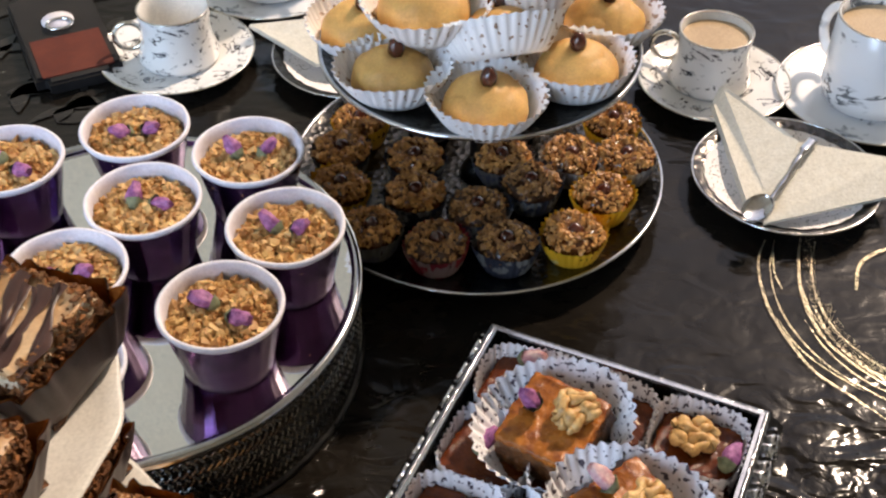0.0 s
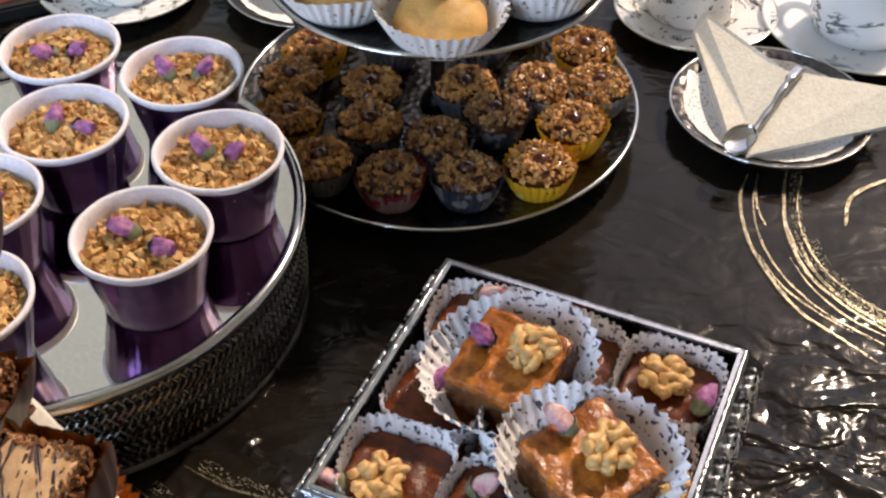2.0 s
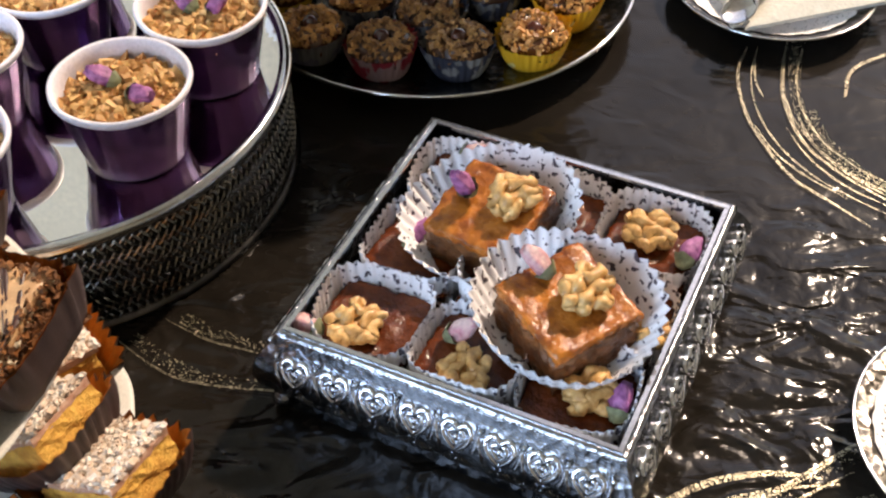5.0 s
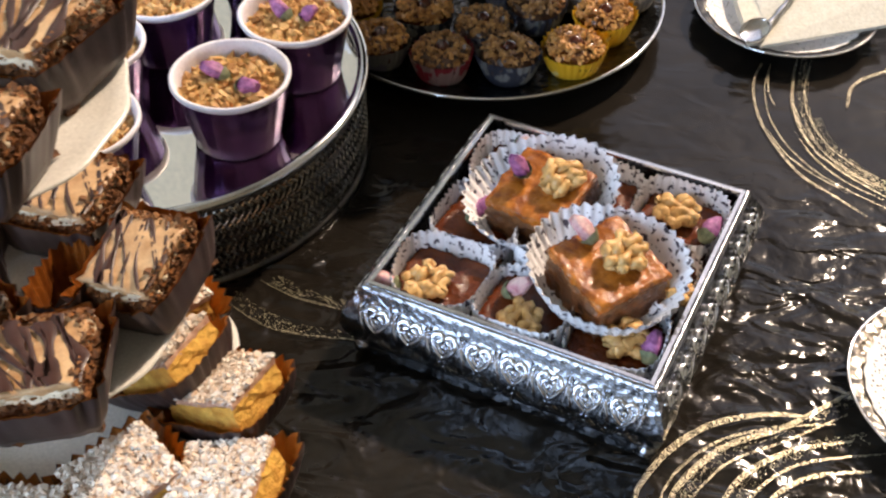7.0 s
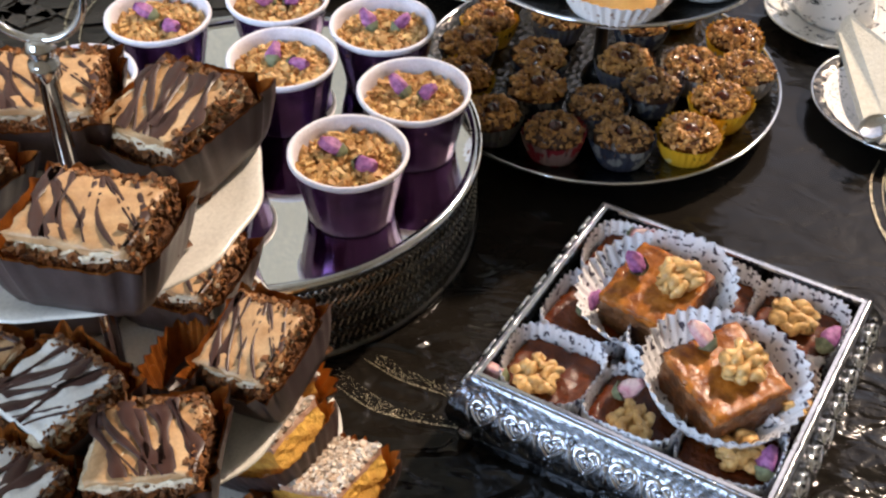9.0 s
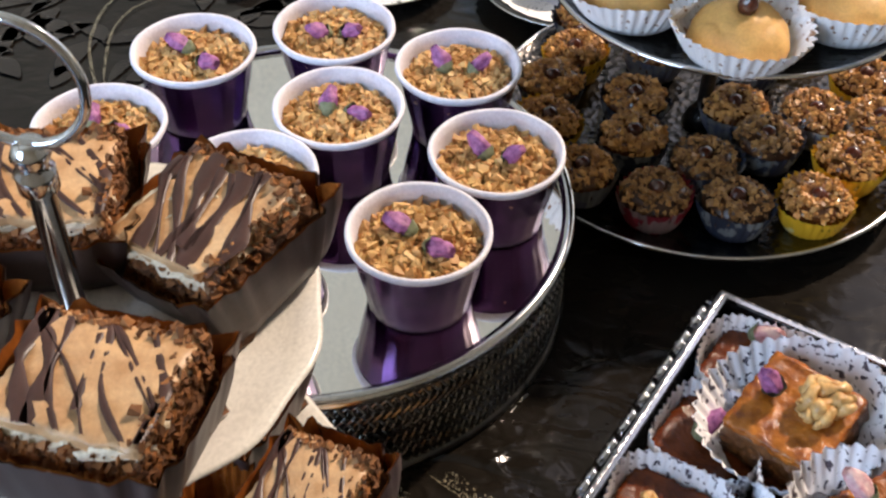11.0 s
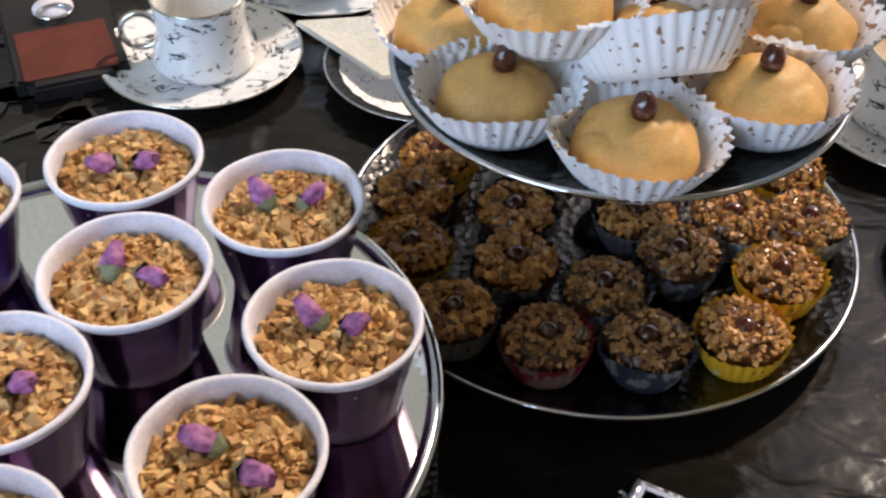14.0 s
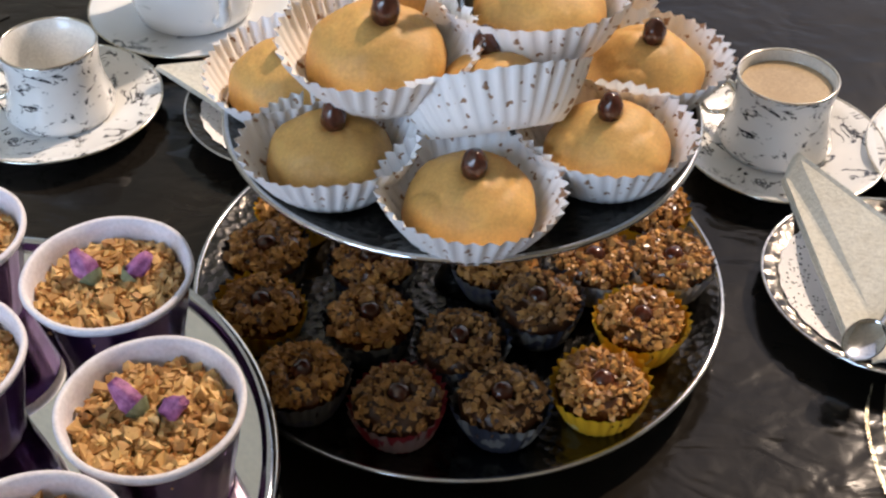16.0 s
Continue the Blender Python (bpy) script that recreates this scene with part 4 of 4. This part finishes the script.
for x, y, z, rx, ry, rz, rp, seed, w_, b_, pk in (
    (0.1025, 0.0690, 0.0425, 10, -4, -20, -12, 31, (0.0105, 0.0060, 10, 0, 50), (-0.0110, 0.0050, 10, -20, 0), False),
    (0.1330, 0.0050, 0.0460, 6, 5, -20, 55, 32, (0.0065, 0.0045, 10, 0, 70), (-0.0120, 0.0080, -10, -60, 0), True),
):
    t = honey_square(seed, 0.049, 0.0275, (0.0290, 0.0425, 0.0265), "amber honey pastry square with walnut and rosebud in a lace case", None, w_, b_, pk, rp)
    t.matrix_world = pose(x, y, z, rx, ry, rz)

# ---- three-tier porcelain cake stand ----
CX, CY = -0.1700, -0.0580
cake_stand = thing("cake_stand", pose(CX, CY, 0), "three-tier cream porcelain cake stand with a chrome pole and ring", "cake stand")
TIERS = ((0.1080, 0.020), (0.0900, 0.0945), (0.0805, 0.2135))
for r, z in TIERS:
    bm = lathe([(0, z - 0.006), (r * 0.45, z - 0.006), (r * 0.8, z - 0.004), (r - 0.001, z - 0.0008), (r + 0.0006, z + 0.0008), (r - 0.0012, z + 0.0016), (r * 0.9, z - 0.0008), (r * 0.7, z - 0.003), (0, z - 0.003)], 128, lambda a, k: 1 + 0.012 * math.cos(12 * a) * (1 if 3 <= k <= 5 else 0))
    smooth(part("plate", bm, M_PORCELAIN, cake_stand, "cream porcelain plate with a wavy edge"))
smooth(part("base_foot", lathe([(0.05, 0.0), (0.052, 0.002), (0.045, 0.012), (0.0, 0.0135)], 48), M_PORCELAIN, cake_stand))
smooth(part("pole", lathe([(0, 0.012), (0.0042, 0.012), (0.0042, 0.088), (0.008, 0.0895), (0.008, 0.0925), (0.0042, 0.097), (0.0042, 0.208), (0.009, 0.2095), (0.009, 0.2130), (0.0042, 0.2180), (0.0042, 0.270), (0.0062, 0.272), (0.0062, 0.279), (0.0045, 0.281), (0.0062, 0.2845), (0.0045, 0.289), (0, 0.2905)], 24), M_CHROME, cake_stand, "chrome pole with a turned knob"))
rg = smooth(part("ring_handle", tube([(0.0215 * math.cos(2 * math.pi * j / 64), 0.0215 * math.sin(2 * math.pi * j / 64), 0) for j in range(64)], 0.0017, 10, closed=True), M_CHROME, cake_stand, "chrome ring handle"))
rg.matrix_local = pose(0.0, 0.0, 0.3100, 90, 0, 0)


def streak(sx, sy, z, rnd, k, count, turn, width):
    """One streak of poured chocolate across the top."""
    u = -0.5 + (k + 0.5) / count + rnd.uniform(-0.08, 0.08)
    tilt = turn + rnd.uniform(-0.35, 0.35)
    lo, hi = -0.5 + max(0, rnd.uniform(-0.5, 0.2)), 0.5 - max(0, rnd.uniform(-0.5, 0.2))
    w = width * rnd.choice((0.3, 0.45, 0.6, 0.8, 1.0, 1.25))
    bend, ph = rnd.uniform(-0.1, 0.1), rnd.uniform(0, 6)
    bm = bmesh.new()
    prev = None
    for i in range(15):
        f = lo + (hi - lo) * i / 14
        x = max(-0.485, min(0.485, u + tilt * f + bend * math.sin(f * 5 + ph)))
        p = Vector((x * sx, f * sy * 0.985, z))
        ww = w * (0.75 + 0.35 * math.sin(f * 9 + ph * 3) + 0.25 * rnd.random())
        row = [bm.verts.new(p + Vector((d * ww, 0, h))) for d, h in ((-1, -0.0007), (-0.6, 0.0001), (0.6, 0.0001), (1, -0.0007))]
        if prev:
            for j in range(3):
                bm.faces.new((prev[j], prev[j + 1], row[j + 1], row[j]))
        prev = row
    return bm


def cream_slice(seed, pale=False):
    sx, sy, sz = 0.0510, 0.0470, 0.032
    t = thing("cream_slice", pose(0, 0, 0), "chocolate sponge slice with caramel glaze and drizzle in brown case" if not pale else "chocolate sponge slice with white icing and drizzle in brown case", "cake slice", "drizzled cake slices")
    smooth(part("paper_case", pleated(0.0275, 0.0345, 0.0250, 24, 0.075, power=7, seed=seed, sy=0.93, scallop=0.0024, corner=0.16), M_BROWN, t, "brown fluted paper case"))
    smooth(part("case_lining", pleated(0.0269, 0.0338, 0.0254, 24, 0.075, power=7, seed=seed, sy=0.93, scallop=0.0024, base=False, corner=0.16), M_AMBER, t, "glossy amber inside of the case"))
    part("sponge", rough_block(sx, sy, sz * 0.76, seed, 0.0036, 13, 0.05, 190), M_SPONGE, t, "crumbly chocolate sponge")
    ob = part("cream_layer", rough_block(sx * 0.97, sy * 0.97, sz * 0.17, seed + 3, 0.0026, 11, 0.06, 240), M_CREAM, t, "vanilla cream layer")
    ob.location.z = sz * 0.69
    ob = smooth(part("glaze", rough_block(sx * 0.975, sy * 0.975, sz * 0.13, seed + 5, 0.0019, 13, 0.04, 170), M_ICING_WHITE if pale else M_CARAMEL, t, "white icing" if pale else "caramel glaze"))
    ob.location.z = sz * 0.82
    rnd = random.Random(seed)
    count = 9 if not pale else 8
    for k in range(count):
        smooth(part("drizzle_streak", streak(sx * 0.97, sy * 0.97, sz * 0.975 + 0.0004, rnd, k, count, -0.55 if not pale else 0.5, 0.0032), M_CHOC, t, "dark chocolate streak"))
    pts = []
    for _ in range(1500):
        q = rnd.randrange(4)
        f = rnd.uniform(-0.5, 0.5)
        e = 0.5 if q % 2 else -0.5
        x, y = (f * sx, e * sy) if q < 2 else (e * sx, f * sy)
        zz = rnd.uniform(0.004, sz * (0.99 if q in (1, 3) else 0.80))
        pts.append((x, y, zz))
    for _ in range(70):
        f, e = rnd.uniform(-0.5, 0.5), rnd.choice((-1, 1))
        pts.append((0.48 * sx - abs(rnd.gauss(0, 0.05)) * sx, f * sy, sz * 0.975) if e > 0 else (f * sx, 0.48 * sy - abs(rnd.gauss(0, 0.05)) * sy, sz * 0.975))
    tagged(part("crumb_coating", chips(pts, 0.0004, 0.0019, seed), M_CRUMB, t, "loose cake crumb"), kind="stuff")
    return t


s_kinds = [cream_slice(41), cream_slice(47), cream_slice(52, True)]
PZ = [z - 0.0015 for _, z in TIERS]
SLICES = [
    (-0.1270, -0.0265, 2, 0.2128, 9, -9, -29, 0, 1.0), (-0.1411, -0.1067, 2, 0.2145, -5, -2, -5, 1, 1.0), (-0.1930, -0.0210, 2, 0.2125, 0, 0, 12, 1, 1.0), (-0.2200, -0.085, 2, 0.2125, 0, 0, -20, 0, 1.0),
    (-0.0950, -0.0530, 1, 0.0985, 9, -10, -20, 1, 0.80), (-0.1310, -0.1215, 1, 0.0960, -3, -5, 9, 0, 0.98), (-0.1830, -0.0960, 1, 0.0955, 3, -5, -32, 2, 0.95), (-0.1490, -0.0040, 1, 0.0950, 0, -3, -14, 1, 0.95), (-0.212, -0.012, 1, 0.0935, 0, 0, 10, 0, 1.0), (-0.2400, -0.085, 1, 0.0935, 0, 0, 70, 1, 1.0),
    (-0.1900, -0.1560, 1, 0.0955, 0, 0, -20, 2, 0.9),
]
used = set()
for x, y, lv, z, rx, ry, rz, kd, wide in SLICES:
    m = pose(x, y, z, 0, 0, rz) @ pose(0, 0, 0, rx, ry, 0) @ Matrix.Diagonal((wide, 1, 1, 1))
    if kd in used:
        copy_thing(s_kinds[kd], m)
    else:
        s_kinds[kd].matrix_world = m
        used.add(kd)

# Added case: stands for the neighbouring case walls and darkens the gap.
gap_case = thing("paper_case", pose(-0.1360, -0.0625, 0.0928, 0, 0, -8), "added empty brown fluted paper case darkening gap between cake slices", "paper case")
smooth(part("outer_wall", pleated(0.0112, 0.0142, 0.0250, 22, 0.06, power=4, seed=77, sy=1.72, scallop=0.0020), M_BROWN, gap_case, "matt brown outside"))
smooth(part("lining", pleated(0.0107, 0.0137, 0.0253, 22, 0.06, power=4, seed=77, sy=1.72, scallop=0.0020, base=False), M_AMBER, gap_case, "glossy amber inside"))


def coconut_bar(seed):
    sx, sy, sz = 0.047, 0.040, 0.028
    t = thing("coconut_bar", pose(0, 0, 0), "golden sponge bar with jam and coconut in a brown case", "cake bar", "coconut bars on the lowest tier")
    smooth(part("paper_case", pleated(0.0250, 0.0352, 0.0170, 30, 0.05, power=5, seed=seed, sy=0.87, scallop=0.0024), M_BROWN, t, "brown fluted paper case"))
    smooth(part("case_lining", pleated(0.0244, 0.0345, 0.0172, 30, 0.05, power=5, seed=seed, sy=0.87, scallop=0.0024, base=False), M_ORANGE, t, "orange inside of the case"))
    part("sponge", rough_block(sx, sy, sz * 0.85, seed, 0.0016, 9, 0.06, 200), M_YSPONGE, t, "golden yellow sponge")
    ob = part("jam_layer", rough_block(sx * 1.0, sy * 1.0, sz * 0.14, seed + 2, 0.0008, 7, 0.05, 200), M_JAM, t, "red jam layer")
    ob.location.z = sz * 0.80
    rnd = random.Random(seed)
    pts = [(rnd.uniform(-0.5, 0.5) * sx, rnd.uniform(-0.5, 0.5) * sy, sz * 0.93 + rnd.uniform(0, 0.0018)) for _ in range(1900)]
    tagged(part("coconut", chips(pts, 0.0004, 0.0021, seed, 0.7), M_COCONUT, t, "desiccated coconut flakes"), kind="stuff")
    return t


c_kinds = [coconut_bar(61), coconut_bar(66)]
BARS = [(-0.1060, -0.1250, 0, -4, 42), (-0.0615, -0.0750, -6, -20, -22), (-0.0500, -0.1310, -4, -20, -8), (-0.0910, -0.0560, -4, -34, -20), (-0.1150, -0.005, 0, 0, 40), (-0.155, -0.155, 0, 0, 0), (-0.20, -0.15, 0, 0, -10), (-0.17, 0.03, 0, 0, 20), (-0.24, 0.0, 0, 0, 70)]
for k, (x, y, rx, ry, rz) in enumerate(BARS):
    m = pose(x, y, PZ[0] + 0.001 + 0.019 * math.sin(radians(abs(rx) + abs(ry))), 0, 0, rz) @ pose(0, 0, 0, rx, ry, 0)
    if k < 2:
        c_kinds[k].matrix_world = m
    else:
        copy_thing(c_kinds[k % 2], m)

# ---- cups and saucers ----


def saucer(x, y, r, material, label, z=0.0):
    t = thing("saucer", pose(x, y, z), label, "saucer")
    smooth(part("dish", lathe([(0, 0.0), (r * 0.5, 0.0), (r * 0.55, 0.0015), (r * 0.85, 0.006), (r - 0.0008, 0.0105), (r, 0.0112), (r - 0.0012, 0.0118), (r * 0.84, 0.0078), (r * 0.56, 0.0040), (r * 0.40, 0.0030), (0, 0.0030)], 96), material, t))
    smooth(part("gilt_rim", tube([(r * math.cos(2 * math.pi * j / 96), r * math.sin(2 * math.pi * j / 96), 0.0114) for j in range(96)], 0.0008, 6, closed=True), M_GILT, t, "silver gilt rim"))
    return t


def coffee_cup(x, y, z, turn, label, material, rt=0.0303, h=0.0490, tea=False):
    t = thing("coffee_cup", pose(x, y, z, 0, 0, turn), label, "cup")
    prof = [(0, 0.0), (rt * 0.95, 0.0), (rt * 1.10, 0.0012), (rt * 1.15, 0.005), (rt * 1.08, 0.012), (rt * 0.98, 0.022), (rt * 0.96, 0.036), (rt, h - 0.001), (rt - 0.0006, h)]
    smooth(part("bowl", lathe(prof, 72), material, t))
    smooth(part("lining", lathe([(rt - 0.0006, h), (rt - 0.0020, h - 0.0006), (rt - 0.0030, 0.036), (rt - 0.004, 0.015), (rt - 0.008, 0.006), (0, 0.005)], 72), M_GLAZE, t, "plain white glazed inside"))
    smooth(part("gilt_rim", tube([((rt - 0.0004) * math.cos(2 * math.pi * j / 72), (rt - 0.0004) * math.sin(2 * math.pi * j / 72), h) for j in range(72)], 0.0008, 6, closed=True), M_GILT, t, "silver gilt rim"))
    hd = [(-rt - 0.0095 + 0.0125 * math.cos(2 * math.pi * j / 40), 0, 0.024 + 0.0125 * math.sin(2 * math.pi * j / 40)) for j in range(40)]
    smooth(part("handle", tube(hd, 0.0022, 10, closed=True), M_GILT, t, "silver ring handle"))
    if tea:
        part("drink", lathe([(0, h - 0.0065), (rt - 0.0032, h - 0.0065)], 48), M_TEA, t, "milky tea")
    return t


saucer(-0.1905, 0.5225, 0.0665, M_MARBLE, "white saucer with dark brush marks and silver rim")
coffee_cup(-0.1885, 0.5245, 0.0034, 8, "empty white coffee cup with dark brush marks and ring handle", M_MARBLE)
saucer(0.2647, 0.4835, 0.0630, M_MARBLE, "white saucer with dark brush marks and silver rim")
coffee_cup(0.2625, 0.4915, 0.0034, -24, "white coffee cup with dark brush marks and milky coffee", M_MARBLE, tea=True)
saucer(0.3890, 0.4645, 0.0745, M_MARBLE_FINE, "white veined marble saucer under a mug")
saucer(-0.121, 0.646, 0.0740, M_MARBLE_FINE, "white veined marble saucer under a bowl")


def mug(x, y, z, turn, label, rt, h):
    t = thing("mug", pose(x, y, z, 0, 0, turn), label, "mug")
    smooth(part("bowl", lathe([(0, 0.0), (rt * 0.80, 0.0), (rt * 0.96, 0.004), (rt * 1.03, 0.016), (rt * 1.02, h * 0.6), (rt, h - 0.001), (rt - 0.001, h), (rt - 0.0025, h - 0.001), (rt - 0.004, h * 0.5), (rt - 0.006, 0.012), (0, 0.007)], 72), M_MARBLE_FINE, t))
    smooth(part("gilt_rim", tube([((rt - 0.0006) * math.cos(2 * math.pi * j / 72), (rt - 0.0006) * math.sin(2 * math.pi * j / 72), h) for j in range(72)], 0.0008, 6, closed=True), M_GILT, t, "gilt rim"))
    hd = [(-rt - 0.004 - 0.018 * math.sin(math.pi * j / 24), 0, h * 0.52 + h * 0.30 * math.cos(math.pi * j / 24)) for j in range(25)]
    smooth(part("handle", tube(hd, 0.0042, 10), M_MARBLE_FINE, t, "looped ceramic handle"))
    part("drink", lathe([(0, h - 0.010), (rt - 0.0032, h - 0.010)], 48), M_TEA, t, "milky tea")
    return t


mug(0.3890, 0.4650, 0.0034, -60, "tall white marble-veined mug on a saucer", 0.0385, 0.078)
mug(-0.121, 0.646, 0.0034, 120, "white marble-veined mug on a saucer", 0.0420, 0.075)

# ---- silver dessert plates with doily, napkin and spoon ----


def dessert_plate(x, y, label):
    t = thing("dessert_plate", pose(x, y, 0), label, "plate", "silver dessert plates")
    r = 0.0703
    smooth(part("dish", lathe([(0, 0.0), (r * 0.6, 0.0), (r * 0.72, 0.003), (r - 0.001, 0.0125), (r, 0.0135), (r - 0.0015, 0.0140), (r * 0.72, 0.0052), (r * 0.62, 0.0022), (0, 0.0022)], 96), M_SILVER, t, "chased silver dish"))
    smooth(part("edge", tube([(r * math.cos(2 * math.pi * j / 96), r * math.sin(2 * math.pi * j / 96), 0.0137) for j in range(96)], 0.0009, 6, closed=True), M_CHROME, t, "bright edge"))
    d = thing("doily", pose(x, y, 0), "round white paper lace doily lying on a plate", "doily", "paper doilies")
    smooth(part("lace_ring", lathe([(0.026, 0.0030), (0.042, 0.0034), (0.050, 0.0066), (0.0600, 0.0112)], 96, lambda a, k: 1 + (0.02 * abs(math.cos(14 * a)) if k == 3 else 0)), M_LACE, d, "pierced lace border"))
    part("centre", lathe([(0, 0.0028), (0.0262, 0.0030)], 64), M_RIM, d, "plain paper centre")
    return t


def sheet_prism(points, z0, thick, layers=3):
    """Folded paper: a few thin leaves over one another. points: x, y and lift."""
    bm = bmesh.new()
    for k in range(layers):
        lift = z0 + k * thick * 1.35
        low = [bm.verts.new((x + 0.0008 * k, y - 0.0006 * k, lift + z)) for x, y, z in points]
        top = [bm.verts.new((x + 0.0008 * k, y - 0.0006 * k, lift + z + thick)) for x, y, z in points]
        bm.faces.new(low[::-1])
        bm.faces.new(top)
        for i in range(len(points)):
            j = (i + 1) % len(points)
            bm.faces.new((low[i], low[j], top[j], top[i]))
    return bm


def napkin(m, wings):
    t = thing("napkin", m, "folded cream embossed paper napkin on a dessert plate", "napkin", "folded napkins")
    for w in wings:
        part("fold", sheet_prism(w, 0.0, 0.0011), M_NAPKIN, t)
    return t


dessert_plate(0.2975, 0.3527, "silver dessert plate with doily and folded napkin")
napkin(pose(0.0065, 0.002, 0), [
    [(0.2555, 0.448, 0.024), (0.2475, 0.436, 0.014), (0.2535, 0.293, 0.012), (0.2700, 0.302, 0.013), (0.2990, 0.369, 0.027)],
    [(0.2620, 0.291, 0.013), (0.3640, 0.322, 0.014), (0.3700, 0.352, 0.024), (0.2995, 0.368, 0.027)],
])
dessert_plate(-0.0370, 0.5190, "silver dessert plate with doily and folded napkin")
napkin(pose(-0.0110, 0.0130, 0), [
    [(-0.1200, 0.535, 0.018), (-0.058, 0.480, 0.014), (0.002, 0.490, 0.013), (-0.035, 0.545, 0.022)],
    [(-0.0340, 0.548, 0.022), (0.012, 0.492, 0.014), (0.045, 0.53, 0.018), (0.02, 0.57, 0.02)],
])
dessert_plate(0.3410, -0.0300, "silver dessert plate with a white doily")
spoon = thing("teaspoon", pose(0.0045, 0.0, 0), "ornate silver teaspoon resting on a folded napkin", "teaspoon")
line = curve_through([(0.3125, 0.368, 0.0340), (0.300, 0.350, 0.0345), (0.283, 0.325, 0.0285), (0.268, 0.305, 0.0240)], 8)
rad = [0.0042 if i < 8 else 0.0026 - 0.0004 * math.sin(i) for i in range(len(line))]
smooth(part("handle", tube(line, rad, 10, flat=0.45), M_CHROME, spoon, "patterned silver handle"))
bm = ovoid(0.0145, 0.0100, 0.0045, 3)
for v in bm.verts:
    if v.co.z > 0:
        v.co.z = -v.co.z * 0.75
bw = smooth(part("bowl", bm, M_CHROME, spoon, "polished silver bowl"))
bw.matrix_local = pose(0.2585, 0.2965, 0.0275, 4, -10, 45)

# ---- phone ----
phone = thing("phone", pose(-0.2950, 0.5500, 0, 0, 0, 25.0), "black phone in a case lying face down with a brown patch", "phone")
bm = box(-0.0365, -0.0770, 0.0002, 0.0365, 0.0770, 0.0125)
bmesh.ops.bevel(bm, geom=[e for e in bm.edges if abs((e.verts[0].co - e.verts[1].co).z) > 0.01], offset=0.010, segments=5, affect="EDGES")
bmesh.ops.bevel(bm, geom=[e for e in bm.edges if abs((e.verts[0].co - e.verts[1].co).z) < 1e-5], offset=0.0022, segments=2, affect="EDGES")
part("case", bm, M_PHONE, phone, "matt black case")
part("patch", box(-0.030, -0.068, 0.0125, 0.030, -0.008, 0.0133), M_PATCH, phone, "reddish brown leather panel")
rg = smooth(part("finger_ring", tube([(0.011 * math.cos(2 * math.pi * j / 40), 0.009 * math.sin(2 * math.pi * j / 40), 0) for j in range(40)], 0.0016, 8, closed=True), M_CHROME, phone, "metal finger ring"))
rg.location = (0.0, 0.008, 0.0155)
smooth(part("ring_mount", lathe([(0, 0.0125), (0.014, 0.0125), (0.0138, 0.0142), (0, 0.0146)], 40), M_RIM, phone, "round white mount")).location = (0.0, 0.018, 0)
